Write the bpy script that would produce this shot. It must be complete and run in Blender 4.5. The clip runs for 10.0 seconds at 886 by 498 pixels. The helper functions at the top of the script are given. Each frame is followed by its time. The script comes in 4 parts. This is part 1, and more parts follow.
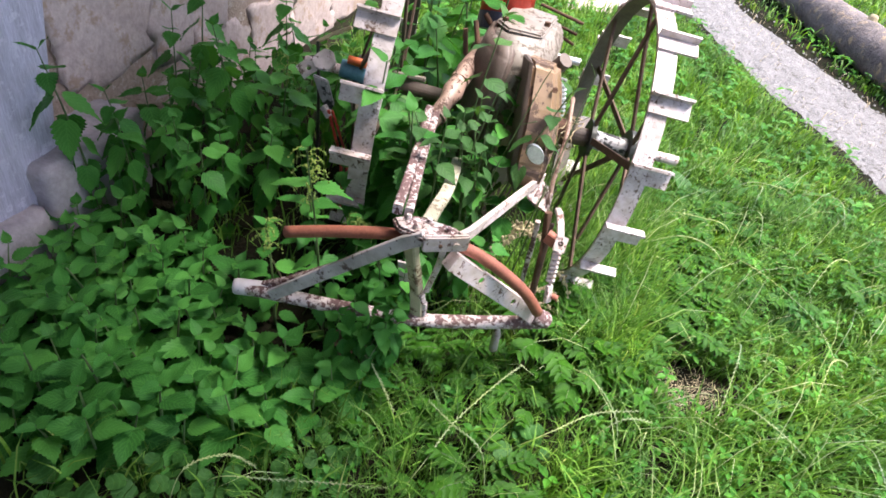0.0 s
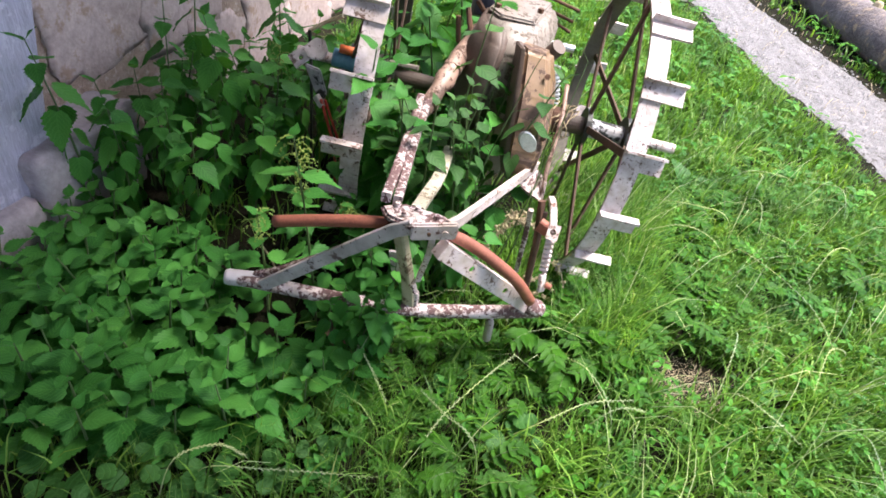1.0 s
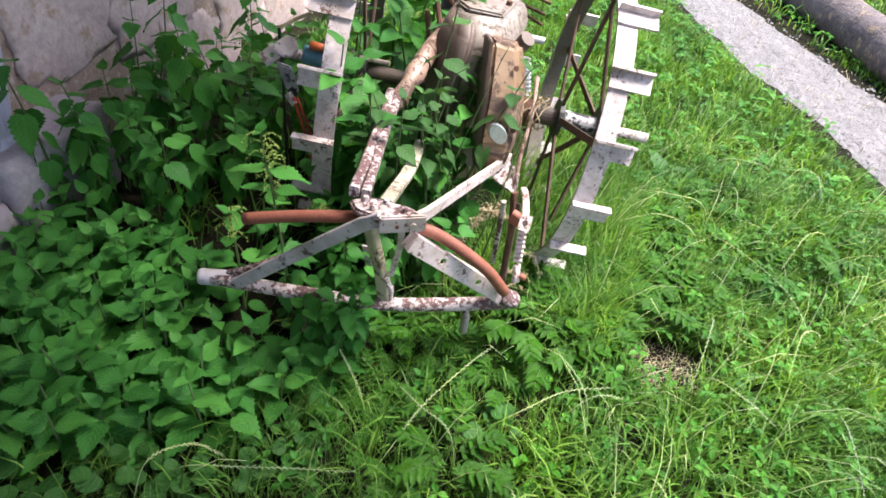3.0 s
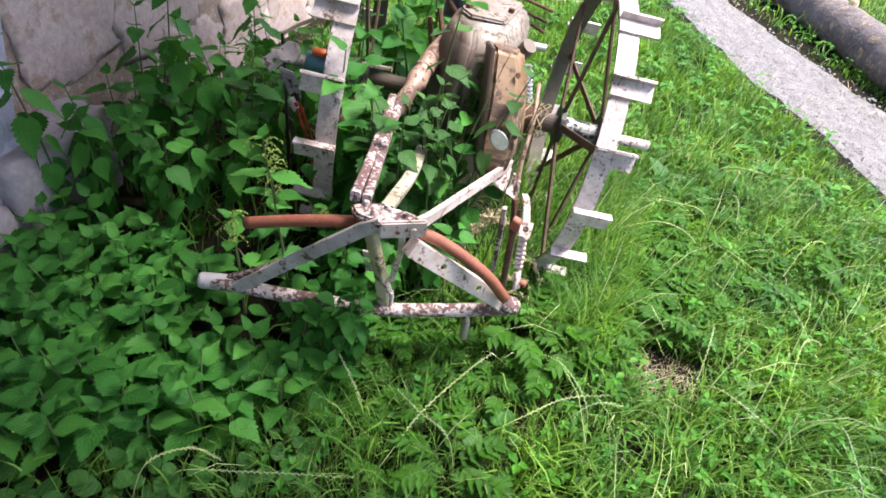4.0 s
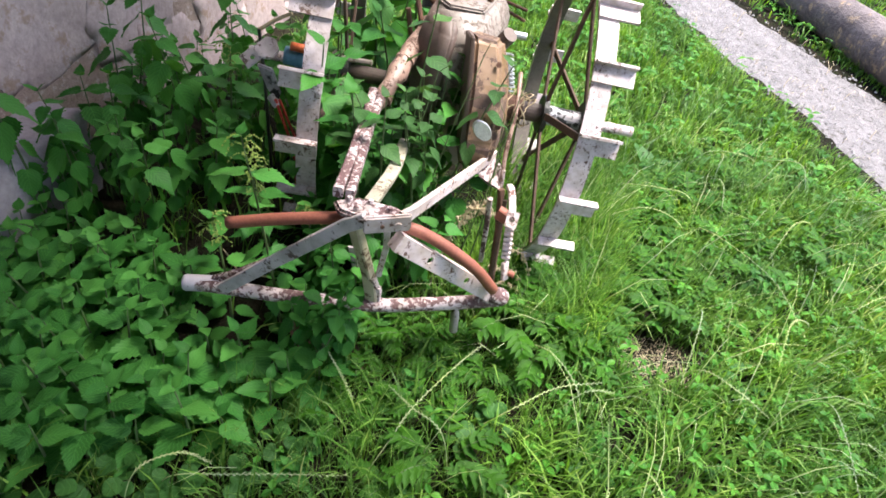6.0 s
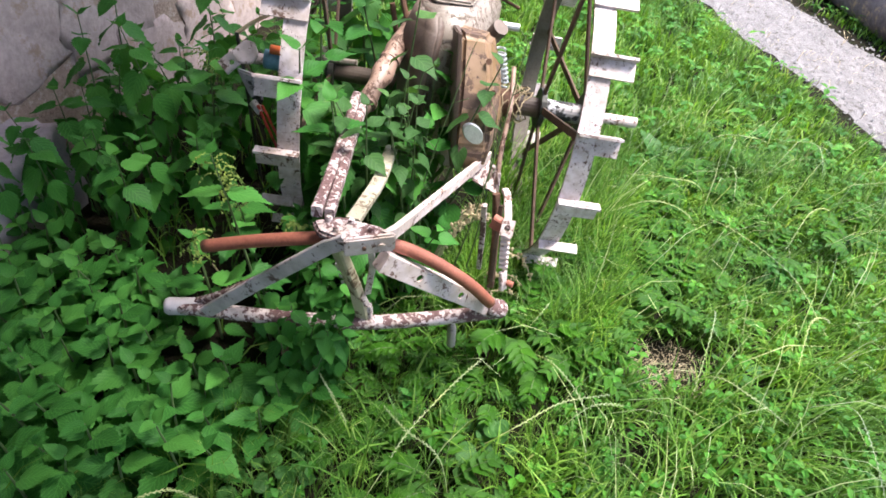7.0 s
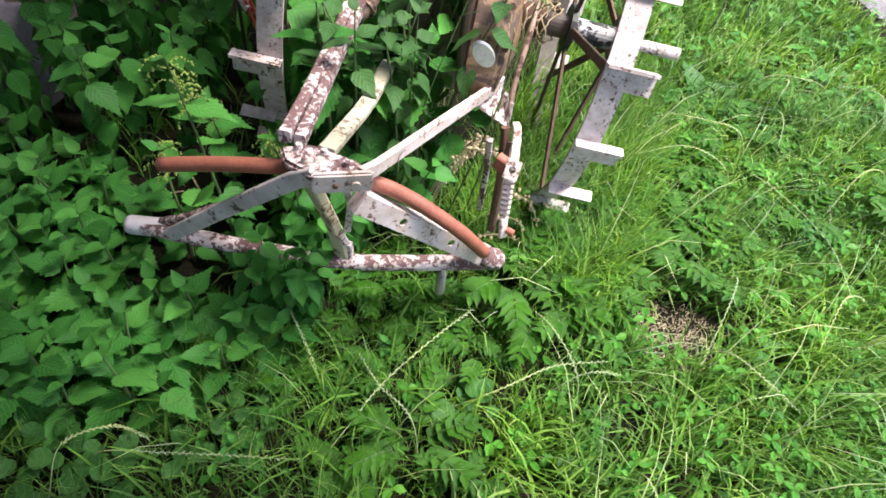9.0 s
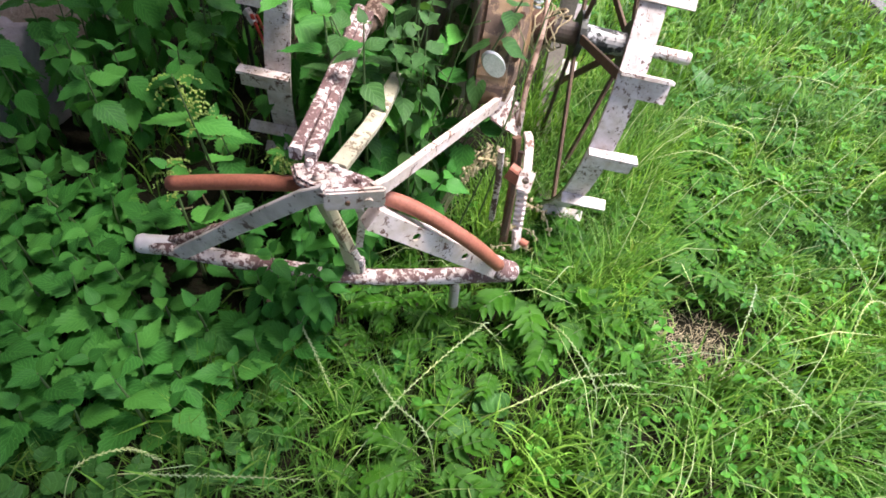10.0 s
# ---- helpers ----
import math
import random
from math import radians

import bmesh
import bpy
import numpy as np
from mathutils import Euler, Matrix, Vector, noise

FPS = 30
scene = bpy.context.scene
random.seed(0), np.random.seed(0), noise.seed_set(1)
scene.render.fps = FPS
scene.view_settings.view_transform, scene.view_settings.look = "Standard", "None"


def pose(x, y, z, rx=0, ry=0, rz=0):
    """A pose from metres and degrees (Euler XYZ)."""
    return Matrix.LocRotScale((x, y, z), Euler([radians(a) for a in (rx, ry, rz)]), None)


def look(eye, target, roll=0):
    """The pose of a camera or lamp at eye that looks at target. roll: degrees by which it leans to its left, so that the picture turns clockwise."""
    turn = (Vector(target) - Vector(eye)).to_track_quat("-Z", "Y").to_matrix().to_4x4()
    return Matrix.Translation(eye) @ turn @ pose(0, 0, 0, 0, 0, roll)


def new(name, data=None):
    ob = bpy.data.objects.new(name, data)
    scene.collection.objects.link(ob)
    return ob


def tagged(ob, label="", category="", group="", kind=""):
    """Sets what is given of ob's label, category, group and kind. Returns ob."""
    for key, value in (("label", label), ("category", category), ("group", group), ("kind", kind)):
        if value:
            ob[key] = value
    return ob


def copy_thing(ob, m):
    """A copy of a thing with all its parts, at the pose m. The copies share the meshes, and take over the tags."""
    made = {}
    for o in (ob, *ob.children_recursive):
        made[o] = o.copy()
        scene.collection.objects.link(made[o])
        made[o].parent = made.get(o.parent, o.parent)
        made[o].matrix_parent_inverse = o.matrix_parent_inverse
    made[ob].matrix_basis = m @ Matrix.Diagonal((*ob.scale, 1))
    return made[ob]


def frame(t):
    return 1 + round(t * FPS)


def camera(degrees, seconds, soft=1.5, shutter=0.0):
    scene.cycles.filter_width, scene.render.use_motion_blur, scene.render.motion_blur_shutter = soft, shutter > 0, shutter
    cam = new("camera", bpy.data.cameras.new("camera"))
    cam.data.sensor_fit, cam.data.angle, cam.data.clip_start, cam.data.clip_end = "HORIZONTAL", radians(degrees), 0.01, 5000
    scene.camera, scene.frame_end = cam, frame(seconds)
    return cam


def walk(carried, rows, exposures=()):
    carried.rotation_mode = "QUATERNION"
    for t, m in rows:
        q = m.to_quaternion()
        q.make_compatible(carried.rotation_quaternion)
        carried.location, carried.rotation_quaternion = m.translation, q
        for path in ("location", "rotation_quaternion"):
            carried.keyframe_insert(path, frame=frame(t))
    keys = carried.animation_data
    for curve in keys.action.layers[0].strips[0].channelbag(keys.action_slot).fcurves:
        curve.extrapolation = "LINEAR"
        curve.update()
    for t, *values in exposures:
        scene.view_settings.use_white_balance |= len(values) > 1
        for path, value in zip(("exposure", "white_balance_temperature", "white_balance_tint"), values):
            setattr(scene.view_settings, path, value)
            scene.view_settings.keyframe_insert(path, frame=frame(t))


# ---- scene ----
cam = camera(73.6, 10.0, soft=1.7)
PATH = [
    (0, (0.175, 0.019, 1.345), (-0.036, 1.546, 0.07), 14.2),
    (0.5, (0.185, 0.025, 1.342), (-0.043, 1.537, 0.053), 14.4),
    (1, (0.209, 0.03, 1.337), (-0.011, 1.539, 0.042), 13.6),
    (1.5, (0.233, 0.039, 1.336), (0.015, 1.538, 0.029), 12.8),
    (2, (0.244, 0.042, 1.333), (0.043, 1.548, 0.033), 12.9),
    (2.5, (0.253, 0.035, 1.336), (0.065, 1.544, 0.037), 12.7),
    (4, (0.258, 0.03, 1.335), (0.058, 1.557, 0.059), 13.0),
    (4.5, (0.257, 0.033, 1.331), (0.068, 1.53, 0.019), 13.3),
    (5, (0.264, 0.042, 1.322), (0.121, 1.524, -0.014), 14.0),
    (5.5, (0.262, 0.041, 1.329), (0.106, 1.551, 0.027), 12.5),
    (5.7, (0.261, 0.039, 1.329), (0.095, 1.566, 0.048), 12.3),
    (6.8, (0.285, 0.108, 1.332), (0.152, 1.597, 0.004), 10.4),
    (7, (0.287, 0.158, 1.334), (0.099, 1.634, -0.002), 9.0),
    (7.3, (0.297, 0.222, 1.327), (0.046, 1.682, -0.016), 8.4),
    (7.5, (0.305, 0.291, 1.309), (0.021, 1.733, -0.047), 7.3),
    (7.8, (0.319, 0.335, 1.276), (0.048, 1.652, -0.205), 9.3),
    (8, (0.321, 0.351, 1.272), (0.028, 1.651, -0.219), 6.1),
    (8.5, (0.324, 0.354, 1.266), (0.1, 1.628, -0.26), 9.2),
    (9, (0.313, 0.326, 1.266), (0.145, 1.594, -0.272), 13.7),
    (9.5, (0.293, 0.343, 1.26), (0.103, 1.641, -0.25), 12.0),
    (10, (0.294, 0.345, 1.259), (0.098, 1.62, -0.269), 11.7),
]
walk(cam, [(t, look(eye, target, roll)) for t, eye, target, roll in PATH])

# ---- light ----
SUN_ELEV, SUN_AZ = 68.0, 65.0          # degrees above the horizon; clockwise from +y
world = bpy.data.worlds.new("sky")
scene.world = world
world.use_nodes = True
wn = world.node_tree
sky = wn.nodes.new("ShaderNodeTexSky")
sky.sky_type, sky.sun_disc = "NISHITA", False
sky.sun_elevation, sky.sun_rotation = radians(SUN_ELEV), radians(SUN_AZ)
sky.air_density, sky.dust_density = 1.0, 3.0
wn.links.new(sky.outputs[0], wn.nodes["Background"].inputs[0])
wn.nodes["Background"].inputs[1].default_value = 0.15
sun = new("sun", bpy.data.lights.new("sun", "SUN"))
sun.data.energy, sun.data.angle, sun.data.color = 4.0, radians(24), (1.0, 0.96, 0.90)
az, el = radians(SUN_AZ), radians(SUN_ELEV)
sun_from = Vector((math.sin(az) * math.cos(el), math.cos(az) * math.cos(el), math.sin(el)))
sun.matrix_world = look(sun_from * 20, (0, 0, 0))
scene.view_settings.exposure = 1.54


# ---- materials ----
def nodes_of(name):
    m = bpy.data.materials.new(name)
    m.use_nodes = True
    t = m.node_tree
    return m, t, t.nodes["Principled BSDF"]


def add(t, kind, **inputs):
    n = t.nodes.new(kind)
    for k, v in inputs.items():
        n.inputs[k.replace("_", " ")].default_value = v
    return n


def noise_tex(t, scale, detail=4.0, rough=0.6, coord=None, stretch=None):
    n = add(t, "ShaderNodeTexNoise", Scale=scale, Detail=detail, Roughness=rough)
    src = coord or t.nodes.new("ShaderNodeTexCoord").outputs["Object"]
    if stretch:
        mp = t.nodes.new("ShaderNodeMapping")
        mp.inputs["Scale"].default_value = stretch
        t.links.new(src, mp.inputs["Vector"])
        src = mp.outputs[0]
    t.links.new(src, n.inputs["Vector"])
    return n.outputs["Fac"]


def ramp(t, fac, stops):
    r = t.nodes.new("ShaderNodeValToRGB")
    e = r.color_ramp.elements
    while len(e) < len(stops):
        e.new(0.5)
    for el_, (p, c) in zip(e, stops):
        el_.position, el_.color = p, (*c, 1)
    t.links.new(fac, r.inputs[0])
    return r.outputs[0]


def mix(t, fac, a, b, mode="MIX"):
    m = t.nodes.new("ShaderNodeMix")
    m.data_type, m.blend_type = "RGBA", mode
    for sock, v in ((m.inputs[0], fac), (m.inputs[6], a), (m.inputs[7], b)):
        if isinstance(v, bpy.types.NodeSocket):
            t.links.new(v, sock)
        else:
            sock.default_value = v if isinstance(v, float) else (*v, 1)
    return m.outputs[2]


def relief(t, bsdf, height, strength=0.4, distance=0.004):
    b = add(t, "ShaderNodeBump", Strength=strength, Distance=distance)
    t.links.new(height, b.inputs["Height"])
    t.links.new(b.outputs[0], bsdf.inputs["Normal"])


def rough_surface(name, dark, light, scale, roughness=0.8, metallic=0.0, bump=0.4, depth=0.004, stretch=None, spots=None):
    """A plain weathered surface: two scales of colour, fine relief."""
    m, t, b = nodes_of(name)
    big, fine = noise_tex(t, scale, 5, 0.65, stretch=stretch), noise_tex(t, scale * 9, 4, 0.7, stretch=stretch)
    c = ramp(t, big, [(0.32, dark), (0.68, light)])
    c = mix(t, 0.35, c, ramp(t, fine, [(0.3, tuple(v * 0.55 for v in dark)), (0.7, tuple(min(1, v * 1.25) for v in light))]))
    if spots:
        c = mix(t, ramp(t, noise_tex(t, scale * 3.1, 6, 0.7), [(0.55, (0, 0, 0)), (0.63, (1, 1, 1))]), c, spots)
    t.links.new(c, b.inputs["Base Color"])
    b.inputs["Roughness"].default_value, b.inputs["Metallic"].default_value = roughness, metallic
    relief(t, b, mix(t, 0.5, big, fine), bump, depth)
    return m


def flaking_paint(name, paint, bare, amount, scale=38.0, dirt=(0.35, 0.27, 0.2), stretch=None):
    """Old paint that has flaked off to rust. amount: about the share that is bare."""
    m, t, b = nodes_of(name)
    flakes = noise_tex(t, scale, 6, 0.72, stretch=stretch)
    wide = noise_tex(t, scale * 0.17, 3, 0.6)
    edge = 0.5 + 0.28 * (0.5 - amount)
    both = t.nodes.new("ShaderNodeMath")
    both.operation = "MULTIPLY_ADD"
    both.inputs[1].default_value, both.inputs[2].default_value = 0.35, 0.0
    t.links.new(wide, both.inputs[0])
    total = t.nodes.new("ShaderNodeMath")
    total.operation = "MULTIPLY_ADD"
    total.inputs[1].default_value = 0.65
    t.links.new(flakes, total.inputs[0])
    t.links.new(both.outputs[0], total.inputs[2])
    mask = ramp(t, total.outputs[0], [(edge - 0.012, (0, 0, 0)), (edge + 0.012, (1, 1, 1))])
    stain = ramp(t, noise_tex(t, scale * 0.4, 5, 0.6), [(0.42, paint), (0.72, dirt)])
    stain = mix(t, 0.3, stain, ramp(t, noise_tex(t, scale * 4, 3, 0.6), [(0.3, tuple(v * 0.8 for v in paint)), (0.7, paint)]))
    grime = ramp(t, noise_tex(t, 11.0, 5, 0.65), [(0.46, (0, 0, 0)), (0.70, (0.75, 0.75, 0.75))])
    stain = mix(t, grime, stain, tuple(v * 0.62 for v in dirt))
    metal = ramp(t, noise_tex(t, scale * 2.2, 5, 0.7), [(0.3, tuple(v * 0.45 for v in bare)), (0.7, bare)])
    t.links.new(mix(t, mask, stain, metal), b.inputs["Base Color"])
    rr = t.nodes.new("ShaderNodeMapRange")
    t.links.new(mask, rr.inputs[0])
    rr.inputs["To Min"].default_value, rr.inputs["To Max"].default_value = 0.48, 0.88
    t.links.new(rr.outputs[0], b.inputs["Roughness"])
    inv = t.nodes.new("ShaderNodeInvert")
    t.links.new(mask, inv.inputs[1])
    relief(t, b, mix(t, 0.35, inv.outputs[0], flakes), 0.5, 0.0015)
    return m


def leaf_material(name, stops, gloss=0.45, veins=9.0, thin=0.35, per_island=False, vein_depth=0.28, sheen=0.18):
    """A leaf: own shade each, paler veins, some light through it."""
    m, t, b = nodes_of(name)
    rnd = t.nodes.new("ShaderNodeNewGeometry").outputs["Random Per Island"] if per_island else t.nodes.new("ShaderNodeObjectInfo").outputs["Random"]
    c = ramp(t, rnd, stops)
    c = mix(t, 0.25, c, ramp(t, noise_tex(t, 60, 4, 0.6), [(0.3, tuple(v * 0.6 for v in stops[0][1])), (0.7, tuple(v * 1.2 for v in stops[-1][1]))]))
    if per_island:
        c = mix(t, 1.0, c, ramp(t, noise_tex(t, 3.6, 3, 0.6), [(0.35, (0.55, 0.66, 0.75)), (0.65, (1.08, 1.12, 0.85))]), "MULTIPLY")
    if veins:
        uv = t.nodes.new("ShaderNodeUVMap")
        sep = t.nodes.new("ShaderNodeSeparateXYZ")
        t.links.new(uv.outputs[0], sep.inputs[0])

        def calc(op, a, bb, cc=None):
            n = t.nodes.new("ShaderNodeMath")
            n.operation = op
            for i_, v in enumerate((a, bb, cc)):
                if v is None:
                    continue
                if isinstance(v, bpy.types.NodeSocket):
                    t.links.new(v, n.inputs[i_])
                else:
                    n.inputs[i_].default_value = v
            return n.outputs[0]

        side = calc("ABSOLUTE", calc("SUBTRACT", sep.outputs[0], 0.5), 0.0)
        wave = calc("SINE", calc("MULTIPLY", calc("MULTIPLY_ADD", side, -0.75, sep.outputs[1]), 6.283 * veins), 0.0)
        line = calc("POWER", calc("MULTIPLY_ADD", wave, 0.5, 0.5), 5.0)
        mid = calc("LESS_THAN", side, 0.018)
        vein = calc("MAXIMUM", line, mid)
        c = mix(t, calc("MULTIPLY", vein, 0.16), c, tuple(min(1, v * 1.9 + 0.02) for v in stops[-1][1]))
        relief(t, b, calc("MULTIPLY", vein, -1.0), vein_depth, 0.0025)
    t.links.new(c, b.inputs["Base Color"])
    b.inputs["Roughness"].default_value = gloss
    b.inputs["Specular IOR Level"].default_value = sheen
    tr = t.nodes.new("ShaderNodeBsdfTranslucent")
    t.links.new(mix(t, 1.0, c, (1.0, 1.0, 0.45), "MULTIPLY"), tr.inputs[0])
    ms = t.nodes.new("ShaderNodeMixShader")
    ms.inputs[0].default_value = thin
    t.links.new(b.outputs[0], ms.inputs[1])
    t.links.new(tr.outputs[0], ms.inputs[2])
    t.links.new(ms.outputs[0], t.nodes["Material Output"].inputs[0])
    return m


WHITE = flaking_paint("white_flaked_paint", (0.65, 0.54, 0.56), (0.20, 0.105, 0.085), 0.28, 95, dirt=(0.5, 0.38, 0.3))
WHEEL = flaking_paint("white_wheel_paint", (0.67, 0.58, 0.61), (0.15, 0.085, 0.065), 0.25, 120, dirt=(0.38, 0.28, 0.23))
PATCHY = flaking_paint("patchy_paint_on_rust", (0.61, 0.505, 0.52), (0.16, 0.085, 0.085), 0.52, 85)
LILAC = flaking_paint("grey_lilac_paint", (0.58, 0.51, 0.53), (0.16, 0.11, 0.10), 0.28, 60, dirt=(0.4, 0.34, 0.33))
RUST = rough_surface("brown_rust", (0.055, 0.026, 0.018), (0.17, 0.085, 0.055), 30, 0.85, 0.2, 0.5, 0.002)
SPOKE = rough_surface("dark_rusty_spoke", (0.05, 0.028, 0.022), (0.14, 0.085, 0.06), 26, 0.8, 0.3, 0.5, 0.0015)
GREYRIM = rough_surface("grey_bare_rim", (0.08, 0.065, 0.055), (0.19, 0.16, 0.135), 20, 0.7, 0.2, 0.4, 0.0015)
REDRUST = rough_surface("red_oxide_tube", (0.19, 0.055, 0.036), (0.31, 0.105, 0.068), 24, 0.62, 0.0, 0.3, 0.001)
OCHRE = flaking_paint("ochre_cast_iron", (0.235, 0.145, 0.092), (0.13, 0.078, 0.06), 0.40, 24, dirt=(0.22, 0.12, 0.045))
HUB = flaking_paint("black_and_grey_hub_paint", (0.46, 0.44, 0.48), (0.03, 0.029, 0.03), 0.45, 28, dirt=(0.25, 0.22, 0.22))
CAST = flaking_paint("cream_cast_housing", (0.25, 0.212, 0.19), (0.16, 0.12, 0.10), 0.38, 60, dirt=(0.22, 0.17, 0.145))
BROWN = rough_surface("brown_painted_iron", (0.085, 0.058, 0.05), (0.15, 0.105, 0.09), 16, 0.6, 0.0, 0.35, 0.0015)
RED = rough_surface("red_enamel", (0.50, 0.035, 0.02), (0.70, 0.07, 0.04), 12, 0.35, 0.0, 0.15, 0.001)
NAVY = rough_surface("dark_blue_enamel", (0.02, 0.02, 0.045), (0.05, 0.05, 0.10), 12, 0.4, 0.0, 0.15, 0.001)
BLACK = rough_surface("black_grease", (0.012, 0.012, 0.013), (0.035, 0.033, 0.03), 20, 0.5, 0.2, 0.3, 0.001)
STEEL = rough_surface("bare_steel", (0.42, 0.42, 0.44), (0.68, 0.68, 0.70), 30, 0.4, 0.6, 0.3, 0.001)
BLUE = rough_surface("faded_blue_plastic", (0.06, 0.16, 0.24), (0.13, 0.28, 0.38), 10, 0.5, 0.0, 0.15, 0.001)
ORANGE = rough_surface("orange_plastic", (0.55, 0.10, 0.03), (0.75, 0.18, 0.06), 10, 0.5, 0.0, 0.15, 0.001)
REDROD = rough_surface("red_painted_rod", (0.30, 0.03, 0.025), (0.46, 0.06, 0.045), 30, 0.5, 0.0, 0.2, 0.001)
STONE = rough_surface("pale_sandstone", (0.37, 0.27, 0.25), (0.54, 0.42, 0.40), 4.0, 0.9, 0.0, 0.8, 0.012, spots=(0.36, 0.245, 0.19))
PLINTH = rough_surface("smooth_lilac_stone", (0.27, 0.225, 0.245), (0.42, 0.355, 0.38), 5.0, 0.85, 0.0, 0.5, 0.01)
MORTAR = rough_surface("earth_mortar", (0.27, 0.175, 0.138), (0.46, 0.335, 0.275), 9.0, 0.95, 0.0, 1.0, 0.016, spots=(0.52, 0.41, 0.36))
PLANK = rough_surface("grey_weathered_wood", (0.33, 0.30, 0.38), (0.55, 0.51, 0.64), 9.0, 0.8, 0.0, 0.8, 0.006, stretch=(3.0, 3.0, 0.3), spots=(0.56, 0.52, 0.62))
BARK = rough_surface("grey_brown_bark", (0.06, 0.046, 0.048), (0.24, 0.195, 0.20), 4.0, 0.9, 0.0, 1.0, 0.035, spots=(0.36, 0.26, 0.17))
# Nearly black: the shade in the gaps between plants is put into this colour.
SOIL = rough_surface("shade_dark_mossy_soil", (0.007, 0.006, 0.004), (0.020, 0.017, 0.010), 6.0, 0.98, 0.0, 1.0, 0.03, spots=(0.010, 0.024, 0.005))
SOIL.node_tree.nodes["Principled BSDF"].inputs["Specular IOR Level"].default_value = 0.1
GRAVEL = rough_surface("grey_gravel", (0.10, 0.09, 0.095), (0.25, 0.232, 0.242), 7.0, 0.95, 0.0, 1.0, 0.02, stretch=(2.2, 0.7, 1.0), spots=(0.075, 0.065, 0.06))
PEBBLE = rough_surface("pale_pebble", (0.20, 0.185, 0.19), (0.34, 0.32, 0.325), 14.0, 0.9, 0.0, 0.5, 0.006)
STRAW = rough_surface("dry_straw", (0.34, 0.25, 0.14), (0.62, 0.50, 0.33), 20.0, 0.8, 0.0, 0.3, 0.002)
DULLSTRAW = rough_surface("dull_straw", (0.33, 0.25, 0.16), (0.62, 0.51, 0.35), 20.0, 0.8, 0.0, 0.3, 0.002)
DRYLEAF = rough_surface("dead_brown_leaf", (0.10, 0.05, 0.035), (0.20, 0.11, 0.08), 30.0, 0.8, 0.0, 0.4, 0.002)
STEM = rough_surface("green_stem", (0.05, 0.09, 0.03), (0.10, 0.15, 0.05), 20.0, 0.6, 0.0, 0.2, 0.001)
NETTLE = leaf_material("nettle_leaf", [(0.0, (0.022, 0.108, 0.020)), (0.5, (0.044, 0.178, 0.032)), (1.0, (0.094, 0.285, 0.052))], 0.48, 8.0, sheen=0.14, vein_depth=0.18)
# Shade is put into this green: darker than NETTLE, besides the dust.
SHADED_CLIMBER = leaf_material("dusty_shaded_oval_leaf", [(0.0, (0.026, 0.078, 0.024)), (0.6, (0.046, 0.125, 0.036)), (1.0, (0.095, 0.20, 0.055))], 0.5, 6.0, sheen=0.16)
SILVER = leaf_material("silverweed_leaf", [(0.0, (0.016, 0.072, 0.005)), (1.0, (0.048, 0.155, 0.009))], 0.5, 7.0)
IVY = leaf_material("round_herb_leaf", [(0.0, (0.028, 0.10, 0.020)), (1.0, (0.062, 0.175, 0.038))], 0.5, 3.0)
GRASS = leaf_material("grass_blade", [(0.0, (0.028, 0.112, 0.010)), (0.40, (0.074, 0.222, 0.016)), (0.75, (0.150, 0.340, 0.034)), (0.94, (0.25, 0.43, 0.08)), (1.0, (0.44, 0.48, 0.21))], 0.45, 0, 0.4, True)
HERB = leaf_material("small_herb_leaf", [(0.0, (0.026, 0.12, 0.012)), (0.6, (0.062, 0.22, 0.022)), (1.0, (0.125, 0.32, 0.045))], 0.5, 0, 0.35, True)
TASSEL = leaf_material("yellow_green_tassel", [(0.0, (0.20, 0.29, 0.06)), (1.0, (0.40, 0.47, 0.15))], 0.6, 0, 0.3, True)
SEED = leaf_material("pale_seed_head", [(0.0, (0.36, 0.42, 0.20)), (1.0, (0.62, 0.64, 0.42))], 0.6, 0, 0.3, True)


# ---- building helpers ----
def part(name, bm, material, parent, label="", local=False, smooth=False):
    me = bpy.data.meshes.new(name)
    bmesh.ops.recalc_face_normals(bm, faces=bm.faces[:])
    bm.to_mesh(me)
    bm.free()
    me.materials.append(material)
    if smooth:
        me.shade_smooth()
    return part_of(name, me, parent, label, local)


def part_of(name, me, parent, label="", local=False):
    ob = new(name, me)
    if parent:
        ob.parent = parent
        if not local and not parent.parent:
            ob.matrix_parent_inverse = parent.matrix_basis.inverted()
    return tagged(ob, label) if label else ob


def thing(name, at, label, category, group=""):
    ob = new(name)
    ob.empty_display_size = 0.05
    ob.matrix_basis = at if isinstance(at, Matrix) else Matrix.Translation(at)
    return tagged(ob, label, category, group)


